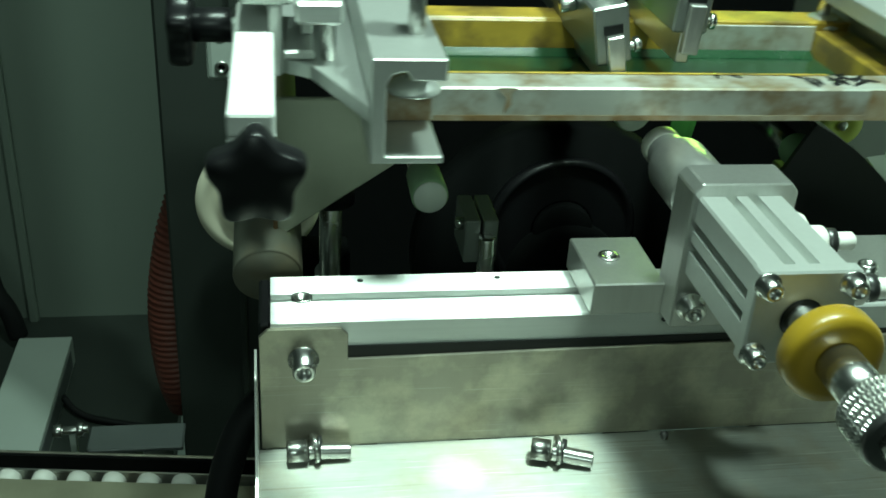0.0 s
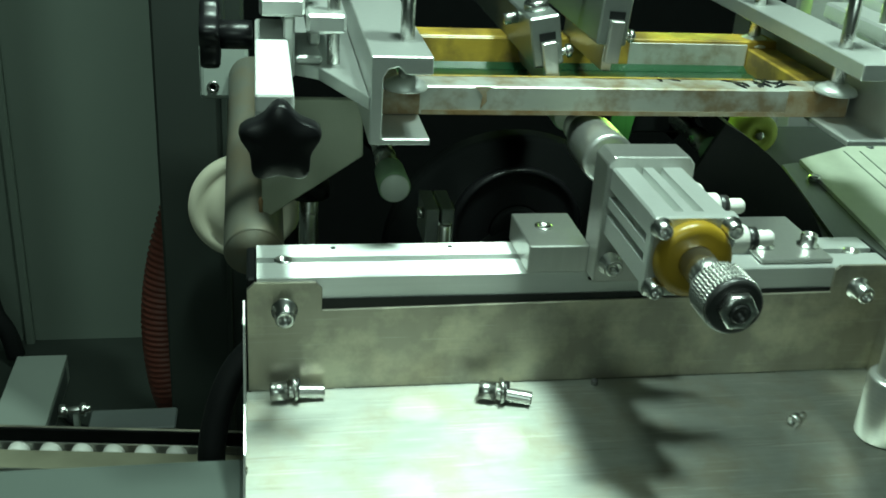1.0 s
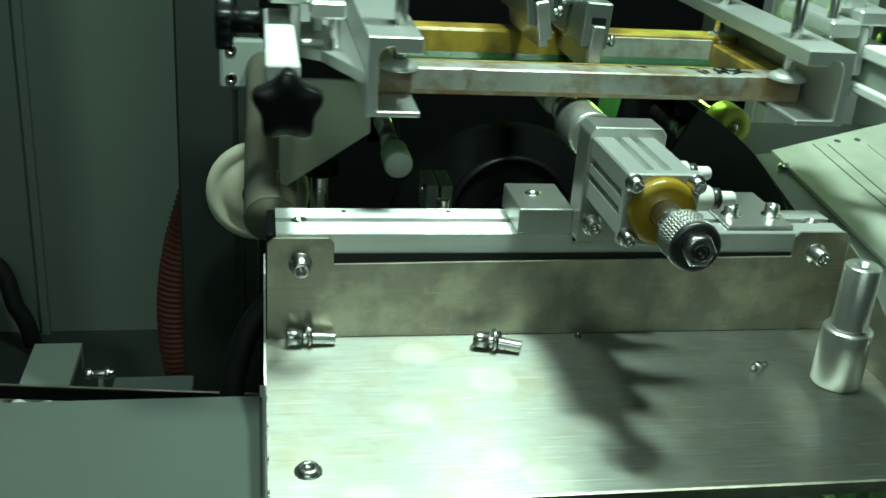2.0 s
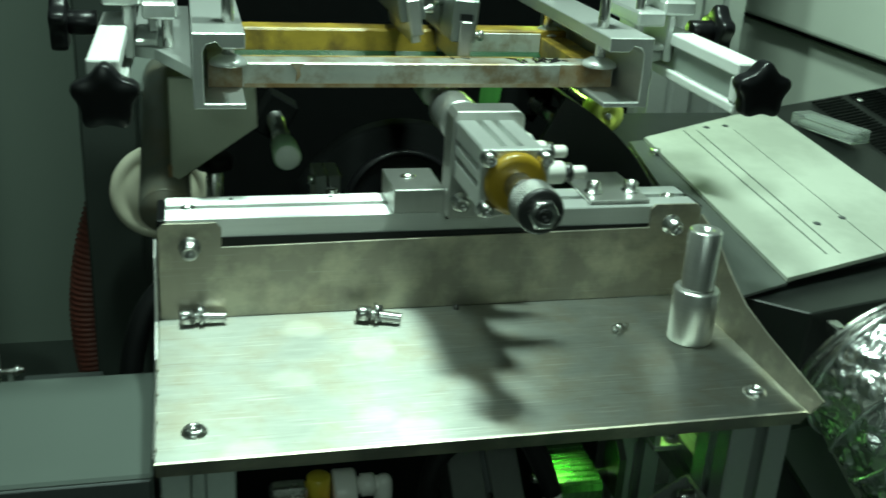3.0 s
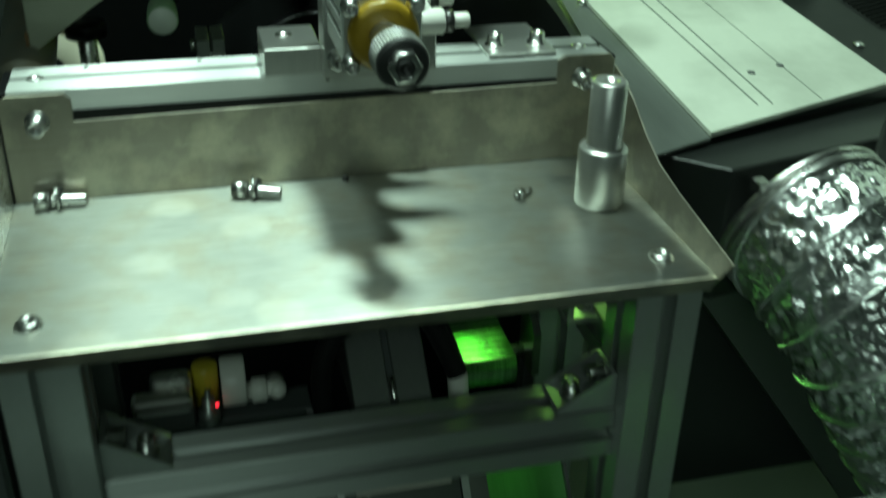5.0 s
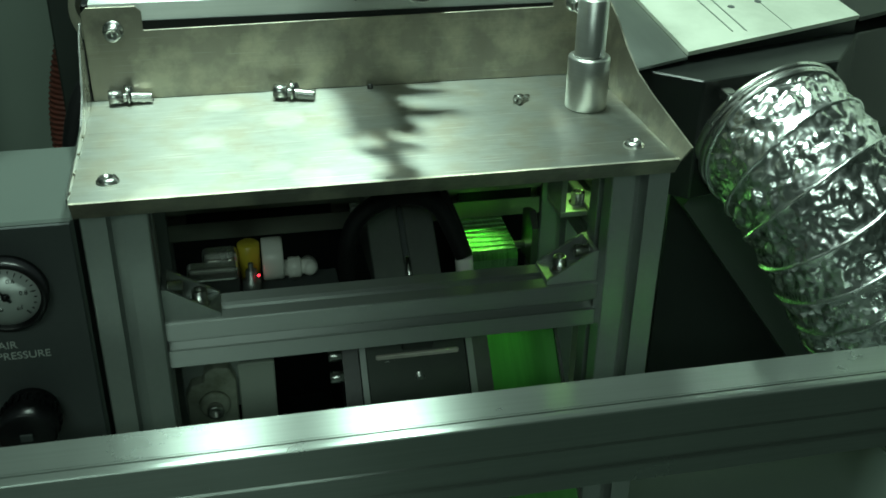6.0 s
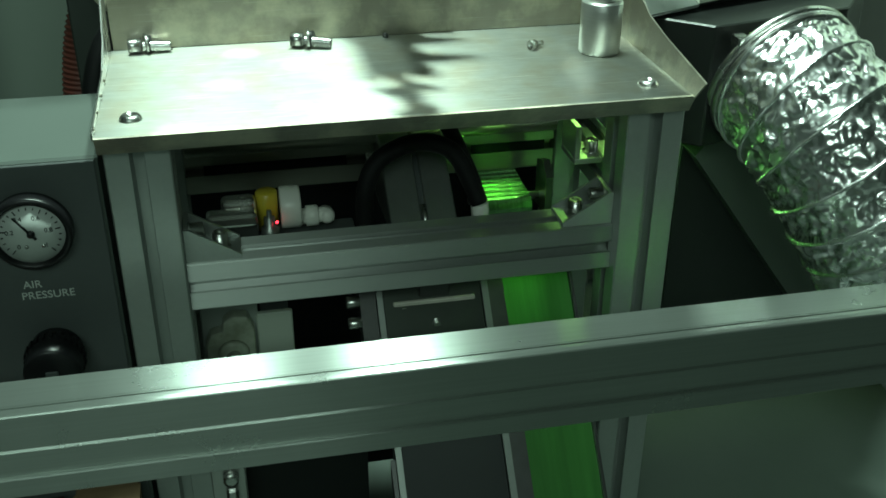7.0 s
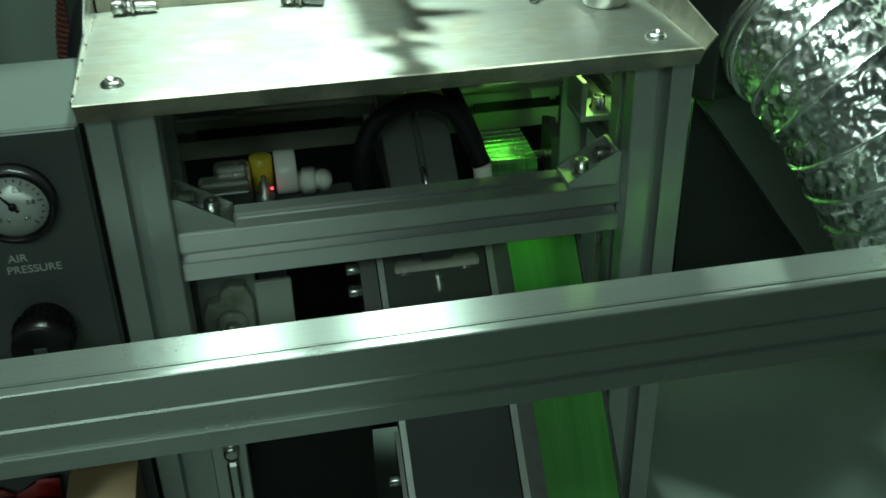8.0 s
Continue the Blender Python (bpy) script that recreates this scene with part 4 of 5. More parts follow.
def pin_clamp():
    c = thing("pin_clamp", (0.108, 0.45, 1.0), "small split aluminium clamp on a bright pin", "clamp")
    part("jaw", box(0.0965, 0.1045, 0.438, 0.470, 1.013, 1.0375, 0.0006), GREY_STEEL, c)
    part("jaw", box(0.1060, 0.1140, 0.438, 0.470, 1.013, 1.0375, 0.0006), GREY_STEEL, c)
    part("screw", turned((0.0965, 0.447, 1.032), (-1, 0, 0), [(0.0035, 0), (0.0035, 0.004), (0.0015, 0.004)], 14), CHROME, c)
    part("pin", rod((0.1105, 0.4375, 0.90), (0.1075, 0.4345, 1.030), 0.0045), CHROME, c)
    d = thing("bearing_disc", (0.186, 0.56, 0.968), "black round bearing cover", "bearing cover")
    part("rim", turned((0.186, 0.566, 0.968), (0, -1, 0), [(0.044, 0), (0.05, 0), (0.05, 0.006), (0.047, 0.009), (0.045, 0.006), (0.044, 0.006)], 64), BLACK_PLASTIC, d)
    part("cover", turned((0.186, 0.566, 0.968), (0, -1, 0), [(0.0438, 0), (0.0438, 0.005), (0.021, 0.006)], 64), BLACK_MATT, d)
    part("hub", turned((0.186, 0.560, 0.968), (0, -1, 0), [(0.020, 0), (0.020, 0.004), (0.018, 0.007), (0.008, 0.007)], 40), BLACK_MATT, d)
    g = thing("guide_pin", (0.028, 0.47, 0.95), "bright guide pin in a black collar", "pin")
    part("pin", rod((0.028, 0.47, 0.95), (0.028, 0.47, 1.035), 0.006), CHROME, g)
    part("collar", turned((0.028, 0.47, 1.035), (0, 0, 1), [(0.013, 0), (0.013, 0.008), (0.011, 0.01)], 28), BLACK_PLASTIC, g)
    return c


pin_clamp()


def red_hose():
    h = solo("red_hose", tube([(-0.052, 0.745, 0.99), (-0.064, 0.74, 0.93), (-0.080, 0.73, 0.875), (-0.0885, 0.725, 0.825), (-0.0890, 0.722, 0.778), (-0.0845, 0.72, 0.740), (-0.078, 0.72, 0.718)], 0.0190, 20, 0.06, 0.0052), RED_HOSE,
             (-0.078, 0.72, 0.718), "ribbed dull red hose hanging behind the pillar", "hose")
    return h


red_hose()


def chain_conveyor():
    c = thing("chain_conveyor", (-0.2, 0.47, 0.83), "small roller conveyor track of bent steel", "conveyor")
    part("channel", prism([(0.462, 0.83), (0.496, 0.83), (0.496, 0.866), (0.493, 0.866), (0.493, 0.833), (0.465, 0.833), (0.465, 0.855), (0.462, 0.855)], "x", -0.6, -0.015), STEEL, c)
    for k in range(20):
        x = -0.040 - 0.0205 * k
        part("roller", turned((x, 0.4842, 0.8603), (0, 1, 0), [(0.006, 0), (0.0072, 0.001), (0.0072, 0.008), (0.006, 0.009)], 20), WHITE_PLASTIC, c)
    part("guard_strip", box(-0.6, -0.015, 0.4965, 0.4985, 0.83, 0.8765, 0.0005), STEEL_W, c)
    part("cover_strip", box(-0.6, -0.015, 0.4640, 0.4835, 0.8655, 0.8675, 0.0004), OLIVE_STEEL, c)
    part("inner_dark_strip", box(-0.6, -0.015, 0.4945, 0.4963, 0.84, 0.8758, 0.0003), BLACK_MATT, c, "black strip along the track's inner side")
    part("front_strip", box(-0.6, -0.015, 0.4615, 0.4638, 0.83, 0.8682, 0.0005), STEEL, c, "bright steel front strip")
    c.location = (-0.2, 0.4555, 0.822)
    c.rotation_euler = (0, 0, radians(-7))
    b = thing("feeder_box", (-0.235, 0.8, 0.643), "small grey painted feeder box", "box")
    part("body", box(-0.263, -0.211, 0.70, 0.897, 0.643, 0.674, 0.001), GREY_PAINT, b)
    part("side_label", box(-0.2107, -0.2103, 0.72, 0.88, 0.648, 0.668, 0), DARK_GREY, b)
    k = thing("bracket_screw", (-0.125, 0.50, 0.84), "small bolt and nut on a bracket plate", "bolt")
    part("shank", rod((-0.138, 0.50, 0.864), (-0.118, 0.50, 0.865), 0.0026), CHROME, k)
    part("head", rod((-0.139, 0.50, 0.864), (-0.134, 0.50, 0.864), 0.0046, 6), CHROME, k)
    part("nut", rod((-0.125, 0.50, 0.8645), (-0.121, 0.50, 0.8645), 0.0048, 6), CHROME, k)
    part("tab", box(-0.130, -0.126, 0.498, 0.502, 0.55, 0.866, 0.0004), GREY_PAINT, k)
    p = thing("bracket_plate", (-0.09, 0.52, 0.86), "slotted grey bracket plate", "plate")
    # dark grey here paints in the shadow over the plate; the leg stays lighter
    part("plate", box(-0.123, -0.063, 0.505, 0.53, 0.840, 0.844, 0.001), DARK_GREY, p)
    part("leg", box(-0.10, -0.09, 0.51, 0.52, 0.62, 0.840, 0.0005), GREY_PAINT, p)
    solo("black_cable", tube([(0.012, 0.352, 1.003), (-0.006, 0.348, 0.998), (-0.020, 0.342, 0.980), (-0.0285, 0.333, 0.945), (-0.025, 0.322, 0.905), (-0.014, 0.312, 0.872), (0.0, 0.305, 0.85)], 0.0072, 14), BLACK_RUBBER, (-0.02, 0.33, 0.87), "thick black rubber cable beside the tray", "cable")
    solo("floor_cable", tube([(-0.2095, 0.82, 0.655), (-0.19, 0.80, 0.648), (-0.15, 0.785, 0.6465), (-0.09, 0.77, 0.6465), (-0.03, 0.76, 0.6465)], 0.0032, 10), BLACK_RUBBER, (-0.1, 0.77, 0.643), "thin black cable lying on the ledge", "cable")
    solo("side_cable", tube([(-0.6, 0.80, 0.66), (-0.34, 0.93, 0.76), (-0.285, 0.93, 0.70), (-0.272, 0.93, 0.655)], 0.010, 12), BLACK_RUBBER, (-0.3, 0.93, 0.643), "thick black cable beside the feeder box", "cable")


chain_conveyor()


# ---- discharge slide at the side ----
def sz(y):
    return 1.017 + 0.115 * (y - 0.375)


def sheet(points, thick, drop=0.0):
    bm = bmesh.new()
    top = [bm.verts.new((x, y, sz(y) - drop)) for x, y in points]
    low = [bm.verts.new((x, y, sz(y) - drop - thick)) for x, y in points]
    n = len(points)
    bm.faces.new(top)
    bm.faces.new(low[::-1])
    for i in range(n):
        bm.faces.new((top[i], low[i], low[(i + 1) % n], top[(i + 1) % n]))
    bmesh.ops.recalc_face_normals(bm, faces=bm.faces)
    return bm


def slide():
    s = thing("discharge_slide", (0.46, 0.42, 1.0), "pale painted discharge slide plate with two scored lines", "slide")
    part("plate", sheet([(0.389, 0.2985), (0.546, 0.345), (0.534, 0.598), (0.386, 0.532)], 0.003), SLIDE_PAINT, s)
    for a, b in ((0.4275, 0.435), (0.4405, 0.4455), (0.476, 0.481)):
        w = 0.0005 if a < 0.46 else 0.00016
        part("scored_line", sheet([(b - w, 0.327), (b + w, 0.327), (a + w, 0.545), (a - w, 0.545)], 0.0006, -0.0004), PANEL_PAINT, s)
    for x, y in ((0.4535, 0.3705), (0.479, 0.378), (0.4525, 0.5515), (0.472, 0.5545)):
        part("screw_hole", turned((x, y, sz(y) + 0.0002), (0, -0.115, 1), [(0.0028, 0), (0.0026, 0.0004)], 14), DARK_GREY, s)
    part("skirt", sheet([(0.344, 0.283), (0.3885, 0.2975), (0.3855, 0.533), (0.372, 0.53)], 0.002, 0.003), GREY_STEEL, s, "bare steel skirt strip")
    part("skirt_screw", turned((0.384, 0.505, sz(0.505) - 0.002), (0, 0, 1), [(0.0045, 0), (0.004, 0.003)], 16), CHROME, s)
    v = thing("vent_cover", (0.62, 0.5, 1.0), "black louvred vent cover", "vent cover")
    part("plate", sheet([(0.5465, 0.345), (0.80, 0.43), (0.80, 0.69), (0.5345, 0.599)], 0.003, 0.002), BLACK_PAINT, v)
    for i in range(3):
        for j in range(30):
            x, y = 0.592 + 0.052 * i, 0.43 + 0.0062 * j + 0.018 * i
            part("louvre", sheet([(x, y), (x + 0.040, y + 0.0135), (x + 0.040, y + 0.0156), (x, y + 0.0021)], 0.0012, -0.0002), BLACK_MATT, v)
    for x, y in ((0.5565, 0.404), (0.648, 0.618)):
        part("screw", turned((x, y, sz(y) - 0.002), (0, 0, 1), [(0.0042, 0), (0.0038, 0.002), (0.001, 0.003)], 16), CHROME, v)
    c = thing("clear_box", (0.56, 0.55, 1.04), "small clear plastic box", "box")
    part("shell", moved(box(-0.011, 0.011, -0.036, 0.036, 0, 0.012, 0.002, 2), Matrix.Translation((0.563, 0.535, sz(0.535))) @ Matrix.Rotation(radians(15), 4, "Z")), GLASS, c)
    part("contents", moved(box(-0.007, 0.007, -0.028, 0.028, 0.002, 0.006, 0.001), Matrix.Translation((0.563, 0.535, sz(0.535))) @ Matrix.Rotation(radians(15), 4, "Z")), GREY_PAINT, c)
    h = thing("extractor_housing", (0.42, 0.35, 0.91), "black painted extractor housing under the slide", "housing")
    part("case", prism([(0.346, 0.30), (0.3865, 0.2635), (0.500, 0.289), (0.547, 0.344), (0.80, 0.43), (0.80, 0.60), (0.346, 0.60)], "z", 0.912, 0.9995, 0.001), EXTRACTOR_PAINT, h)
    part("riser", sheet([(0.346, 0.301), (0.547, 0.349), (0.547, 0.60), (0.346, 0.60)], 0.016, 0.0055), EXTRACTOR_PAINT, h)
    return s


slide()


def duct():
    d = thing("foil_duct", (0.435, 0.25, 0.97), "crinkled aluminium foil duct clamped to the black housing", "duct")
    line = [Vector(p) for p in ((0.4425, 0.268, 0.959), (0.4485, 0.238, 0.947), (0.463, 0.212, 0.921), (0.489, 0.198, 0.878), (0.525, 0.195, 0.826), (0.578, 0.20, 0.762), (0.652, 0.21, 0.688))]
    fine = []
    for i in range(len(line) - 1):
        a, b, c, e = line[max(i - 1, 0)], line[i], line[i + 1], line[min(i + 2, len(line) - 1)]
        for k in range(40):
            u = k / 40
            fine.append(0.5 * ((2 * b) + (c - a) * u + (2 * a - 5 * b + 4 * c - e) * u * u + (3 * b - a - 3 * c + e) * u ** 3))
    seg, R = 220, 0.055
    bm = bmesh.new()
    rings, run, side = [], 0.0, Vector((1, 0, 0))
    ring_lines = []
    for i, p in enumerate(fine):
        t = (fine[min(i + 1, len(fine) - 1)] - fine[max(i - 1, 0)]).normalized()
        side = (side - t * side.dot(t)).normalized()
        up = t.cross(side)
        ring = []
        for k in range(seg):
            a = 2 * math.pi * k / seg
            n = math.cos(a) * side + math.sin(a) * up
            ph = run / 0.0235 - a / (2 * math.pi)
            f = ph - math.floor(ph)
            q = p + n * R
            bulge = 0.0038 * abs(math.sin(math.pi * f)) ** 0.6
            keep = min(1.0, run / 0.008) * (0.25 + 0.75 * abs(math.sin(math.pi * f)))
            crink = keep * (0.0052 * (abs(noise.noise(q * 78)) - 0.25) + 0.0034 * abs(noise.noise(q * 160 + Vector((7, 3, 1)))) + 0.0013 * noise.noise(q * 290))
            ring.append(bm.verts.new(q - n * bulge * 0.7 + n * crink))
        rings.append(ring)
        if i + 1 < len(fine):
            run += (fine[i + 1] - p).length
    for a, b in zip(rings, rings[1:]):
        for k in range(seg):
            bm.faces.new((a[k], a[(k + 1) % seg], b[(k + 1) % seg], b[k]))
    part("foil", smooth(bm, 18), FOIL, d, "crinkled shiny foil skin")
    # the spiral wire under the foil
    pts, run, side = [], 0.0, Vector((1, 0, 0))
    for i in range(len(fine) - 1):
        p, nx = fine[i], fine[i + 1]
        t = (nx - p).normalized()
        side = (side - t * side.dot(t)).normalized()
        up = t.cross(side)
        for k in range(6):
            u = k / 6
            r = run + (nx - p).length * u
            a = 2 * math.pi * r / 0.0235
            pts.append(p.lerp(nx, u) + (math.cos(a) * side + math.sin(a) * up) * (R + 0.0004))
        run += (nx - p).length
    cu = bpy.data.curves.new("wire", "CURVE")
    cu.dimensions, cu.bevel_depth, cu.bevel_resolution = "3D", 0.0012, 2
    sp = cu.splines.new("POLY")
    sp.points.add(len(pts) - 1)
    for q, p in zip(sp.points, pts):
        q.co = (*(p - BASE[d.name]), 1)
    cu.materials.append(FOIL)
    w = new("spiral_wire", cu)
    w.parent = d
    axis = (fine[3] - fine[0]).normalized()
    part("collar", turned(fine[0] - axis * 0.004, axis, [(R - 0.006, 0), (R + 0.001, 0), (R + 0.0018, 0.001), (R + 0.001, 0.004), (R - 0.002, 0.005)], 72), CHROME, d, "steel collar")
    c = part("hose_clamp", turned(fine[0] + axis * 0.0025, axis, [(R - 0.001, 0), (R + 0.0014, 0.0004), (R + 0.0014, 0.0044), (R - 0.001, 0.0048)], 72), CHROME, d, "steel band clamp")
    part("clamp_screw", box(0.3975, 0.4055, 0.250, 0.262, 0.987, 0.995, 0.001), CHROME, c)
    return d


duct()


def side_plate():
    p = thing("slanted_bracket", (0.45, 0.3, 0.55), "slanted grey steel bracket under the extractor", "bracket")
    part("plate", prism([(0.405, 0.911), (0.425, 0.911), (0.56, 0.715), (0.56, 0.70), (0.405, 0.70)], "y", 0.330, 0.334), PILLAR_PAINT, p)
    part("edge", prism([(0.405, 0.885), (0.425, 0.911), (0.60, 0.66), (0.585, 0.645)], "y", 0.306, 0.3298), PANEL_PAINT, p)
    b = thing("foot_plate", (0.345, 0.25, 0.70), "small galvanised foot plate with a bolt", "plate")
    part("plate", box(0.334, 0.372, 0.240, 0.285, 0.696, 0.700, 0.001), DARK_GREY, b)
    part("bolt", cap_screw((0.356, 0.258, 0.700), (0, 0, 1), 0.005, 0.006), DARK_STEEL, b)
    part("strut", box(0.336, 0.346, 0.262, 0.28, 0.55, 0.696, 0.0005), DARK_GREY, b)


side_plate()


# ---- works under the tray ----
def sensor_group():
    s = thing("vacuum_ejector", (0.08, 0.27, 0.86), "small chrome and white air ejector with an amber tube", "air fitting")
    part("body", box(0.044, 0.074, 0.262, 0.282, 0.868, 0.884, 0.001), DARK_STEEL, s)
    part("nickel_cover", box(0.0405, 0.0735, 0.255, 0.268, 0.8845, 0.8945, 0.0028, 3), POLISHED, s, "rounded nickel cover")
    part("nickel_cover", box(0.0505, 0.0735, 0.2683, 0.281, 0.885, 0.8985, 0.0035, 3), POLISHED, s, "rounded nickel cover")
    part("yellow_tube", turned((0.0810, 0.281, 0.870), (0, 0, 1), [(0.0074, 0), (0.0074, 0.0275), (0.006, 0.0285)], 24), YELLOW_TUBE, s, "yellow plastic tube")
    v = part("needle_valve", turned((0.0815, 0.2655, 0.869), (0, 0, 1), [(0.0058, 0), (0.0062, 0.001), (0.0062, 0.009), (0.004, 0.0105), (0.0036, 0.017), (0.0018, 0.0175), (0.0016, 0.022)], 18), GREY_STEEL, s, "grey needle valve")
    part("red_light", turned((0.0862, 0.2600, 0.8845), (0, -1, 0), [(0.0011, 0), (0.0009, 0.0005)], 12), LED, v, "glowing red indicator")
    part("white_nut", turned((0.0895, 0.279, 0.886), (1, 0, 0), [(0.0138, 0), (0.0145, 0.001), (0.0145, 0.0125), (0.0138, 0.0138)], 24), WHITE_PLASTIC, s, "white plastic nut")
    ring = part("white_ring", turned((0.1032, 0.279, 0.890), (1, 0, 0), [(0.0055, 0), (0.0055, 0.003), (0.0072, 0.0035), (0.0072, 0.011), (0.0062, 0.012)], 24), WHITE_PLASTIC, s)
    part("elbow", merge(rod((0.1150, 0.279, 0.890), (0.122, 0.279, 0.890), 0.0052), turned((0.1210, 0.278, 0.872), (0, 0, 1), [(0.0050, 0), (0.0058, 0.002), (0.0058, 0.014), (0.0054, 0.020), (0.004, 0.0235), (0.0015, 0.0245)], 20)), WHITE_PLASTIC, ring, "white elbow fitting")
    part("black_plug", turned((0.1110, 0.2690, 0.880), (0, -1, 0), [(0.0062, 0), (0.0066, 0.001), (0.006, 0.004)], 20), BLACK_PLASTIC, ring)
    part("mount", box(0.040, 0.14, 0.268, 0.29, 0.862, 0.8678, 0.0006), DARK_GREY, s)
    part("mount_leg", box(0.07, 0.09, 0.285, 0.29, 0.55, 0.862, 0.0006), DARK_GREY, s)
    return ring


swivel = sensor_group()


def gearbox():
    g = thing("gear_block", (0.19, 0.28, 0.86), "grey cast gear block with a slotted cover", "gear block")
    pts = [(0.250, 0.868), (0.250, 0.875), (0.303, 0.917), (0.310, 0.920), (0.328, 0.921), (0.328, 0.868)]
    part("cover", prism(pts, "x", 0.162, 0.184, 0.0008), GREY_STEEL, g)
    part("cover", prism(pts, "x", 0.1875, 0.208, 0.0008), GREY_STEEL, g)
    part("slot", prism([(y + 0.002, z - 0.0015) for y, z in pts], "x", 0.1835, 0.188), DARK_GREY, g)
    part("pin", rod((0.1857, 0.2515, 0.878), (0.1857, 0.2625, 0.8865), 0.0022), CHROME, g)
    part("side_screw", rod((0.152, 0.300, 0.908), (0.162, 0.300, 0.908), 0.0042), CHROME, g)
    part("side_screw", rod((0.208, 0.300, 0.908), (0.216, 0.300, 0.908), 0.0042), CHROME, g)
    part("leg", box(0.17, 0.20, 0.29, 0.325, 0.55, 0.8678, 0.001), DARK_GREY, g)
    solo("black_hose", tube([(0.1465, 0.262, 0.862), (0.1455, 0.262, 0.895), (0.153, 0.264, 0.918), (0.172, 0.265, 0.930), (0.192, 0.265, 0.931), (0.208, 0.263, 0.922), (0.219, 0.258, 0.900), (0.2235, 0.254, 0.888)], 0.0062, 14), BLACK_RUBBER,
         (0.146, 0.262, 0.862), "black air hose arching over the gear block", "hose")
    e = thing("hose_end", (0.2245, 0.252, 0.873), "white plastic fitting on the hose end", "air fitting")
    part("nut", rod((0.2245, 0.253, 0.872), (0.2235, 0.254, 0.888), 0.0062, 8), WHITE_PLASTIC, e)
    solo("black_strap", tube([(0.19, 0.30, 0.955), (0.205, 0.28, 0.938), (0.218, 0.262, 0.908), (0.2225, 0.256, 0.892)], 0.0055, 10), BLACK_RUBBER, (0.2, 0.28, 0.90), "short black cable under the tray", "cable")
    r = thing("round_bar", (0.16, 0.31, 0.91), "dull steel round bar under the tray", "bar")
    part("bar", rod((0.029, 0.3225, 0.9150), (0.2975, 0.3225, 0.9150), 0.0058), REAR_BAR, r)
    gb = thing("ribbed_roller", (0.255, 0.29, 0.87), "ribbed roller with the curing lamp's green in its colour", "roller")
    outline = [(0.2790, 0.858), (0.2785, 0.8690), (0.2800, 0.8735)]
    for k in range(8):
        y, z = 0.2810 + 0.0062 * k, 0.8745 + 0.0003 * k
        outline += [(y, z - 0.0014), (y + 0.0010, z + 0.0008), (y + 0.0040, z + 0.0012), (y + 0.0050, z - 0.0006)]
    outline += [(0.332, 0.876), (0.332, 0.858)]
    part("roller", prism(outline, "x", 0.2360, 0.2690), RIBBED, gb, "ribbed strip tinted with green lamp light")
    part("axle", rod((0.226, 0.298, 0.869), (0.29, 0.298, 0.869), 0.003), CHROME, gb)
    part("bearing", prism([(0.28, 0.86), (0.305, 0.86), (0.305, 0.895), (0.29, 0.90), (0.28, 0.89)], "x", 0.279, 0.284), DARK_STEEL, gb)
    lb = thing("lower_block", (0.31, 0.28, 0.90), "small aluminium bracket lit green", "bracket")
    part("foot", box(0.2925, 0.3285, 0.262, 0.292, 0.907, 0.911, 0.0005), ALU, lb)
    part("wall", box(0.2925, 0.2965, 0.262, 0.292, 0.911, 0.935, 0.0005), ALU, lb)
    part("screw", cap_screw((0.309, 0.275, 0.911), (0, 0, 1), 0.0046, 0.008), CHROME, lb)


gearbox()


# ---- sloping cap chute, gate and lower works ----
def cz(y):
    return 0.820 - 1.15 * (0.235 - y)


def chute_piece(x0, x1, y0, y1, lift, thick):
    return prism([(y0, cz(y0) + lift), (y1, cz(y1) + lift), (y1, cz(y1) + lift - thick), (y0, cz(y0) + lift - thick)], "x", x0, x1)


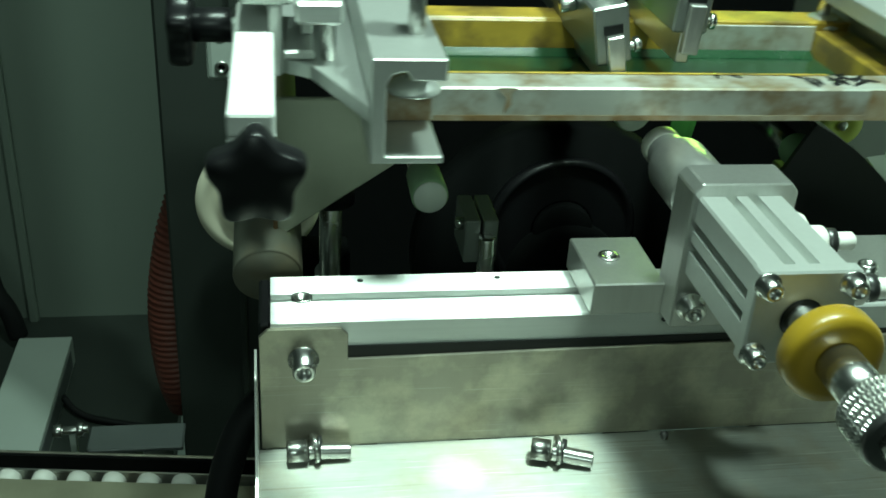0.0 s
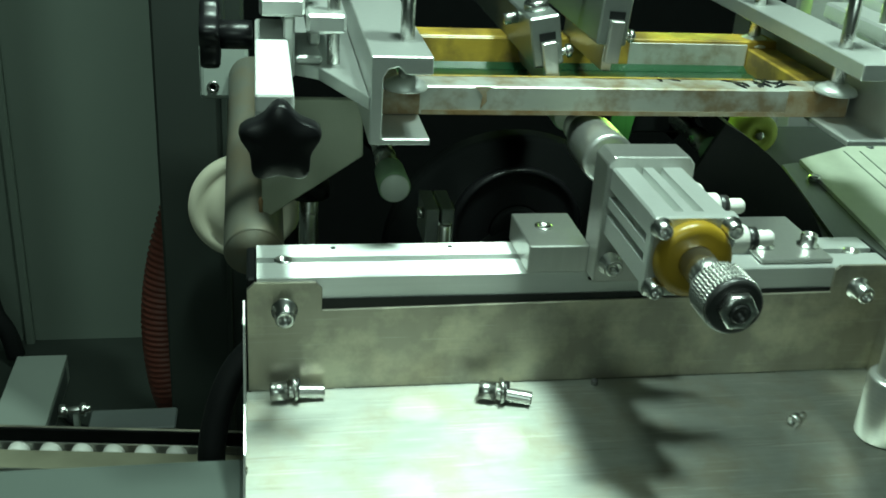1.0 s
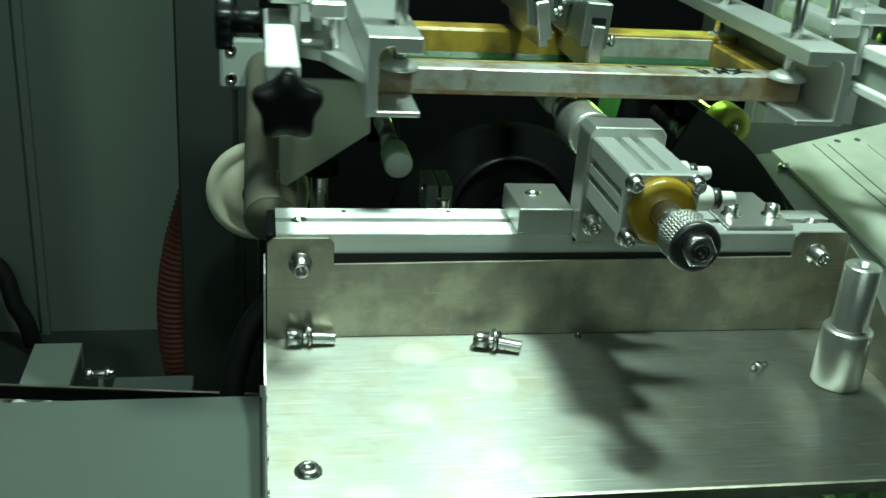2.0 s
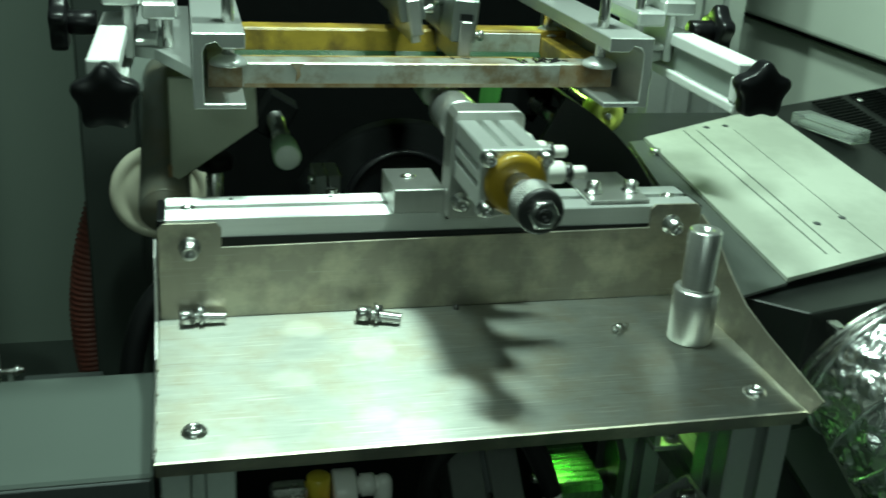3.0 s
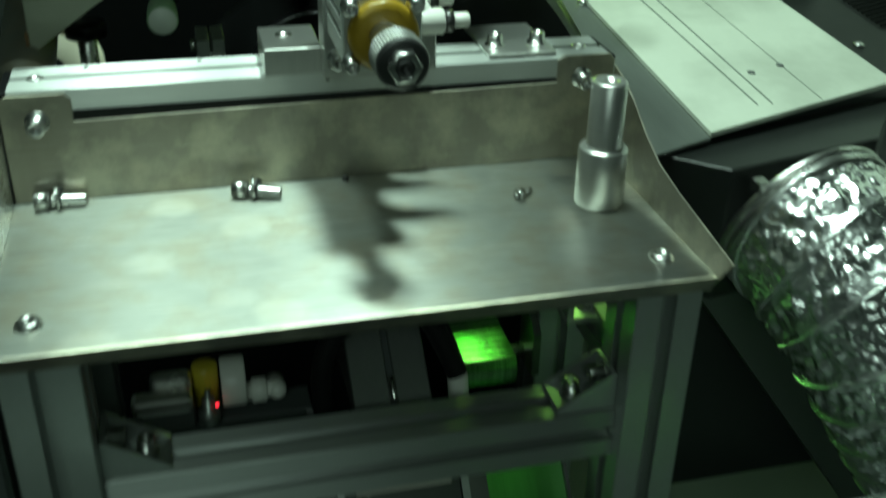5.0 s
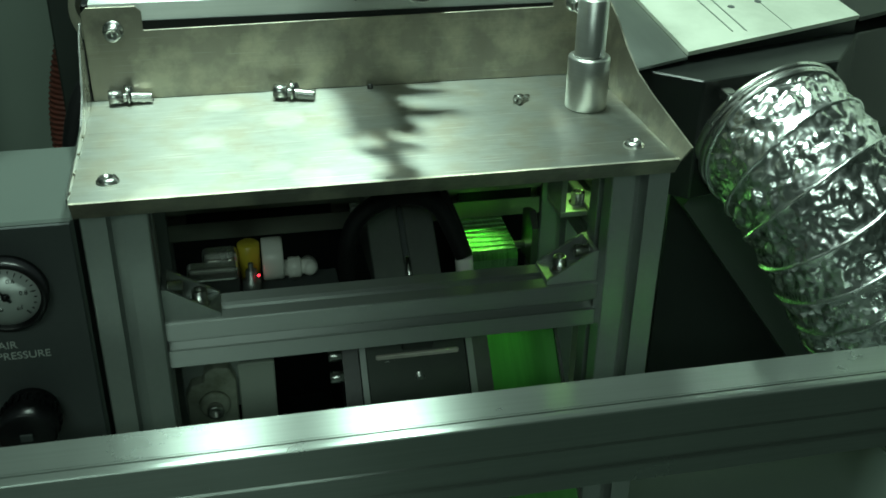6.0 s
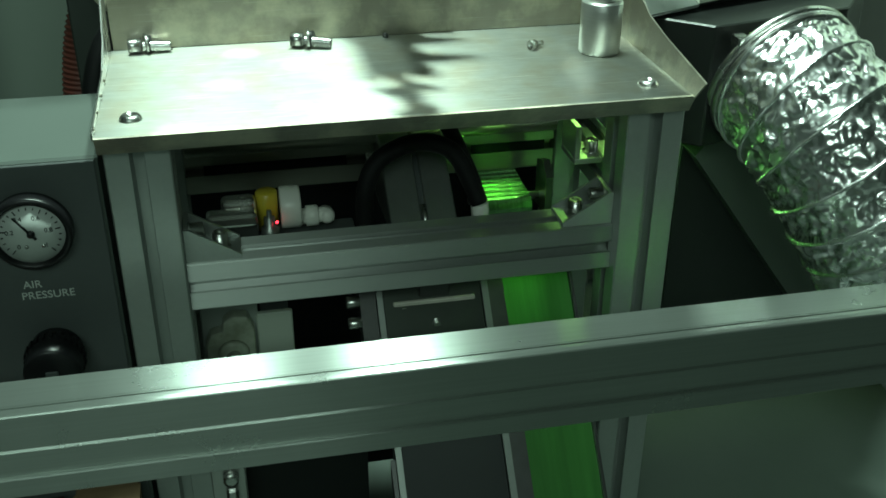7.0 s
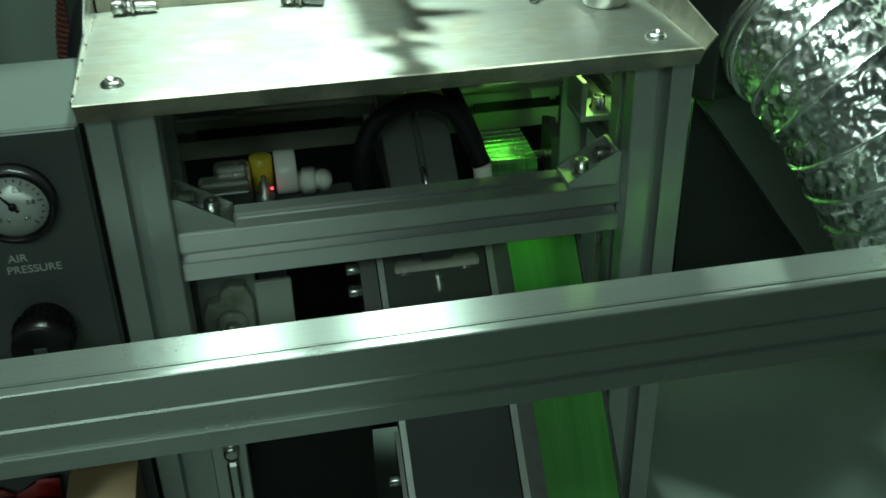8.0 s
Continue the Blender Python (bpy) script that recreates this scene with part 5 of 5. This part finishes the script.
def cap_chute():
    c = thing("cap_chute", (0.185, 0.15, 0.66), "dark sloping chute with aluminium side rails", "chute")
    part("bed", chute_piece(0.153, 0.222, 0.02, 0.268, 0.0, 0.006), material("dark_belt", (0.022, 0.026, 0.028), 0.55), c, "dark smooth chute bed")
    part("side_rail", chute_piece(0.1485, 0.1526, 0.02, 0.268, 0.006, 0.02), GREY_STEEL, c)
    part("side_rail", chute_piece(0.2224, 0.2270, 0.02, 0.268, 0.006, 0.02), GREY_STEEL, c)
    for y in (0.135, 0.148):
        part("rail_screw", rod((0.137, y, cz(y) + 0.004), (0.1475, y, cz(y) + 0.004), 0.0038), CHROME, c)
    part("screw_block", chute_piece(0.1445, 0.1474, 0.115, 0.165, 0.010, 0.016), DARK_STEEL, c)
    part("bearer", box(0.165, 0.21, 0.055, 0.075, 0.45, cz(0.055) - 0.008, 0.001), DARK_GREY, c)
    g = thing("side_sheet", (0.256, 0.15, 0.66), "sloping plastic sheet with green lamp light in its colour", "sheet")
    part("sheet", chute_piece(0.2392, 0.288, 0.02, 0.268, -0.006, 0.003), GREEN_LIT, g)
    part("edge_strip", chute_piece(0.2275, 0.2390, 0.02, 0.268, 0.0, 0.012), DARK_STEEL, g)
    part("edge_strip", chute_piece(0.2882, 0.2905, 0.02, 0.268, -0.002, 0.012), DARK_STEEL, g)
    part("stay", box(0.262, 0.268, 0.060, 0.066, 0.55, cz(0.060) - 0.0095, 0.0005), DARK_STEEL, g)
    part("upper_bed", chute_piece(0.1535, 0.2218, 0.200, 0.268, 0.002, 0.0018), GLOSS_STEEL, c, "glossy dark upper bed plate")
    part("side_block", chute_piece(0.1365, 0.1474, 0.196, 0.268, 0.009, 0.03), DARK_STEEL, c)
    for y in (0.2285, 0.238):
        part("rail_screw", rod((0.1275, y, cz(y) + 0.006), (0.1365, y, cz(y) + 0.006), 0.0042), CHROME, c)
    k = thing("stop_gate", (0.19, 0.236, 0.83), "small steel gate plate with three screws over the chute", "gate")
    part("plate", merge(box(0.1595, 0.2175, 0.236, 0.239, 0.7985, 0.8262, 0.0012, 2), box(0.1610, 0.2160, 0.2392, 0.262, 0.8232, 0.8260, 0.0008)), GATE_STEEL, k, "worn bent steel gate plate")
    part("hanger", box(0.178, 0.200, 0.2393, 0.247, 0.818, 0.848, 0.001), DARK_STEEL, k)
    for x, z, r in ((0.1672, 0.8170, 0.0052), (0.2085, 0.8160, 0.0052)):
        part("screw", turned((x, 0.236, z), (0, -1, 0), [(r, 0), (r, 0.0012), (r * 0.55, 0.0013), (r * 0.5, 0.0004), (0.0002, 0.0004)], 18), CHROME, k)
    part("stop_screw", turned((0.1885, 0.236, 0.8130), (0, -1, -0.2), [(0.0052, 0), (0.0052, 0.003), (0.0036, 0.0032), (0.0036, 0.010), (0.002, 0.0105)], 18), CHROME, k, "bright stop screw")
    m = thing("cast_bracket", (0.05, 0.27, 0.80), "worn pale cast bracket on the frame post", "bracket")
    part("casting", prism([(0.030, 0.72), (0.030, 0.790), (0.034, 0.799), (0.0425, 0.801), (0.0435, 0.808), (0.050, 0.8125), (0.0605, 0.811), (0.0650, 0.799), (0.0640, 0.72)], "y", 0.262, 0.2735, 0.0010), MILKY, m, "notched milky casting")
    part("boss", turned((0.049, 0.262, 0.783), (0, -1, 0), [(0.011, 0), (0.0105, 0.003), (0.008, 0.004)], 28), MILKY, m)
    part("screw", turned((0.049, 0.258, 0.782), (0, -1, 0), [(0.0055, 0), (0.0055, 0.006), (0.003, 0.006), (0.0028, 0.003), (0.0002, 0.003)], 16), CHROME, m)
    part("plate", box(0.0665, 0.0920, 0.27, 0.275, 0.70, 0.808, 0.001), CREAM_PAINT, m)
    part("arm", box(0.028, 0.068, 0.274, 0.28, 0.77, 0.82, 0.001), GREY_PAINT, m)
    solo("lower_cable", tube([(0.055, 0.28, 0.832), (0.08, 0.275, 0.838), (0.105, 0.27, 0.833), (0.13, 0.272, 0.838), (0.15, 0.28, 0.842)], 0.0034, 10), BLACK_RUBBER, (0.1, 0.275, 0.83), "black cable under the cross beam", "cable")
    h = thing("steel_catch", (0.05, 0.17, 0.70), "small steel catch on the frame post", "catch")
    part("plate", box(0.0268, 0.050, 0.188, 0.1905, 0.66, 0.752, 0.001), MACHINED, h)
    part("screw", turned((0.040, 0.188, 0.735), (0, -1, 0), [(0.0055, 0), (0.005, 0.006), (0.0025, 0.006)], 18), CHROME, h)
    part("lever", box(0.036, 0.044, 0.180, 0.1878, 0.69, 0.729, 0.002), CHROME, h)
    d = thing("dark_box", (0.10, 0.25, 0.55), "black sheet box behind the chute", "box")
    part("front_sheet", box(0.034, 0.1355, 0.215, 0.2165, 0.55, 0.733, 0.0003), BLACK_PAINT, d)
    part("side_sheet", box(0.034, 0.0355, 0.2168, 0.325, 0.55, 0.733, 0.0003), BLACK_PAINT, d)
    part("side_sheet", box(0.134, 0.1355, 0.2168, 0.325, 0.55, 0.733, 0.0003), BLACK_PAINT, d)
    part("lid", box(0.033, 0.1362, 0.214, 0.326, 0.7333, 0.7350, 0.0005), BLACK_PAINT, d)
    q = thing("carton", (-0.036, 0.154, 0.55), "open brown cardboard carton under the beam", "carton")
    part("body", box(-0.056, -0.017, 0.128, 0.180, 0.55, 0.750, 0.001), CARD, q)
    part("flap", prism([(-0.056, 0.7505), (-0.015, 0.7535), (-0.015, 0.7555), (-0.056, 0.7525)], "y", 0.130, 0.168), CARD, q)
    cl = thing("red_sheet", (-0.18, 0.152, 0.55), "crumpled red plastic sheet", "sheet")
    bm = bmesh.new()
    n = 18
    vs = [[bm.verts.new((-0.30 + 0.236 * i / n, 0.126 + 0.052 * j / n, 0.742 + 0.03 * noise.noise((i * 0.35, j * 0.35, 2)))) for j in range(n + 1)] for i in range(n + 1)]
    for i in range(n):
        for j in range(n):
            bm.faces.new((vs[i][j], vs[i + 1][j], vs[i + 1][j + 1], vs[i][j + 1]))
    bmesh.ops.solidify(bm, geom=list(bm.faces), thickness=0.001)
    part("sheet", smooth(bm, 60), RED_CLOTH, cl)
    part("pile", box(-0.30, -0.068, 0.127, 0.177, 0.55, 0.718, 0.004), RED_CLOTH, cl)


cap_chute()


def sliding_cap():
    c = thing("sliding_cap", (0, 0, 0), "white printed cap that slides down the chute", "cap", "caps on the chute")
    part("shell", turned((0, 0, -0.013), (0, 0, 1), [(0.0088, 0), (0.0096, 0.001), (0.0092, 0.026), (0.0082, 0.027)], 32), CAP, c)
    for k in range(3):
        part("print_mark", box(-0.003 + 0.0025 * k, -0.0022 + 0.0025 * k, -0.0096, -0.0090, -0.002, 0.001 - 0.001 * k, 0), DARK_GREY, c)
    return c


cap_a = sliding_cap()
cap_b = sliding_cap()
cap_c = sliding_cap()
# ---- lamps over the place; the second, unseen one is added as front fill ----
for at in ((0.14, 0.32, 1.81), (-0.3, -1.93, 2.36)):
    f = thing("ceiling_lamp", (at[0], at[1], at[2]), "long white lamp housing out of view above", "lamp", "lamps over the machine")
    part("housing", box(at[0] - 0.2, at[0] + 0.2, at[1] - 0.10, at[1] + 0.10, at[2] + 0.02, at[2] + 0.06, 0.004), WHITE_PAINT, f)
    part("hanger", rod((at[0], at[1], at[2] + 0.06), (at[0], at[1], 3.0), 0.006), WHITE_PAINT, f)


# ---- what moves ----
PERIOD = 1.145


def ease(u):
    u = min(1, max(0, u))
    return u * u * (3 - 2 * u)


def motions():
    # the screen carriage swings along x once a cycle
    cycle = ((0.0, 0.0374), (0.1, 0.0233), (0.2, 0.0), (0.3, -0.0155), (0.4, -0.0228), (0.5, -0.0203), (0.6, -0.0051), (0.7, 0.0115), (0.8, 0.0349), (0.9, 0.0481), (1.0, 0.0515), (1.1, 0.0440))
    late = {2.3: 0.0412, 2.4: 0.0211, 2.5: 0.0041, 2.6: -0.0200, 2.7: -0.0215, 2.8: -0.0133, 2.9: -0.0045, 3.0: 0.0149, 3.1: 0.0329, 3.2: 0.0477, 3.3: 0.0502, 3.4: 0.0418, 3.5: 0.0326,
            3.6: 0.018, 3.7: -0.002, 3.8: -0.0125, 3.9: -0.0140, 4.0: -0.0127, 4.1: 0.0100, 4.2: 0.0220, 4.3: 0.0410, 4.4: 0.0480, 4.5: 0.0490, 4.6: 0.0400, 4.7: 0.0210}
    rows = [(t, x) for t, x in cycle] + [(1.2, 0.0299)]
    rows += [(round(PERIOD + t, 3), x) for t, x in cycle if 1.25 < PERIOD + t < 2.25]
    rows += sorted(late.items())
    for n in (4, 5, 6):
        rows += [(round(PERIOD * n + t, 3), x) for t, x in cycle if 4.75 < PERIOD * n + t <= 8.0]
    rows.append((8.0, 0.0))
    walk(carriage, [(t, pose(x, 0.36, 1.11)) for t, x in rows])

    # the piston goes in and out
    rows = []
    for n in range(8):
        b = PERIOD * n
        rows += [(b - 0.14, 0.0), (b - 0.02, -0.021), (b + 0.28, -0.021), (b + 0.42, 0.0)]
    rows = [(0.0, -0.021)] + [r for r in rows if 0.05 < r[0] < 7.95] + [(8.0, -0.021)]
    walk(piston, [(t, pose(0, y, 0)) for t, y in rows])

    # the turret goes on by one mandrel
    rows = [(0.0, 0.0)]
    for n in range(8):
        mid = 0.19 + PERIOD * n
        for k in range(9):
            u = k / 8
            rows.append((mid - 0.18 + 0.36 * u, 40 * n + 40 * ease(u)))
    rows = [r for r in rows if r[0] < 7.95 and not (0 < r[0] < 0.02)]
    rows.append((8.0, rows[-1][1]))
    walk(index_turret, [(t, pose(*TC, 0, a, 0)) for t, a in rows])

    # squeegee and flood bar take turns
    rows = []
    for n in range(8):
        b = PERIOD * n
        rows += [(b, 0.0), (b + 0.45, 0.002), (b + 0.58, 0.02), (b + 0.85, 0.02), (b + 0.98, 0.004)]
    rows = [r for r in rows if r[0] < 7.9] + [(8.0, 0.0)]
    walk(squeegee_a, [(t, pose(0.16, 0.42, 1.115 + z, 0, -11, 0)) for t, z in rows])
    walk(squeegee_b, [(t, pose(0.1905, 0.42, 1.130 - 0.45 * z, 0, 3, 0)) for t, z in rows])

    # the gate lifts and drops
    rows = [(0.0, 0.83)]
    for n in range(8):
        b = PERIOD * n
        rows += [(b - 0.15, 0.868), (b, 0.83), (b + 0.45, 0.83), (b + 0.53, 0.868)]
    rows = [r for r in rows[:1] + rows[3:] if r[0] < 7.97]
    rows.append((8.0, 0.831))
    walk(stop_gate, [(round(t, 3), pose(0.19, 0.236, z)) for t, z in rows])

    # the swivel fitting drops and rises with the gate
    rows = [(0.0, 1.0)]
    for n in range(8):
        b = PERIOD * n
        rows += [(b - 0.13, 0.0), (b - 0.01, 1.0), (b + 0.44, 1.0), (b + 0.53, 0.0)]
    rows = [r for r in rows[:1] + rows[3:] if r[0] < 7.97] + [(8.0, 1.0)]
    walk(swivel, [(round(t, 3), pose(0, 0.009, 0.028 - 0.010 * u, 70 * u, 0, 0) @ Matrix.Translation((0, -0.009, -0.028))) for t, u in rows])

    # three caps wait side by side under the cross beam and slide down the chute one after another
    for cap, x0, start in ((cap_a, 0.165, 4.96), (cap_b, 0.187, 6.10), (cap_c, 0.209, 7.25)):
        def at(u):
            y = 0.252 - 0.225 * u
            return pose(x0 + (0.170 - x0) * min(1, u * 10) + 0.017 * min(1, max(0, u - 0.1) / 0.35), y, cz(y) + 0.0125, -41, 0, 16)
        rows = [(0.0, at(0)), (start, at(0))]
        for dt, u in ((0.15, 0.085), (0.25, 0.12), (0.35, 0.18), (0.55, 0.22), (0.8, 0.27), (1.0, 0.325), (1.1, 0.365), (1.3, 0.445), (1.5, 0.52), (1.65, 0.68), (1.8, 1.0)):
            if start + dt < 7.97:
                rows.append((start + dt, at(u)))
        rows.append((8.0, at(1.0) if start + 1.8 < 8 else at(0.26)))
        walk(cap, rows)


stop_gate = bpy.data.objects["stop_gate"]
motions()
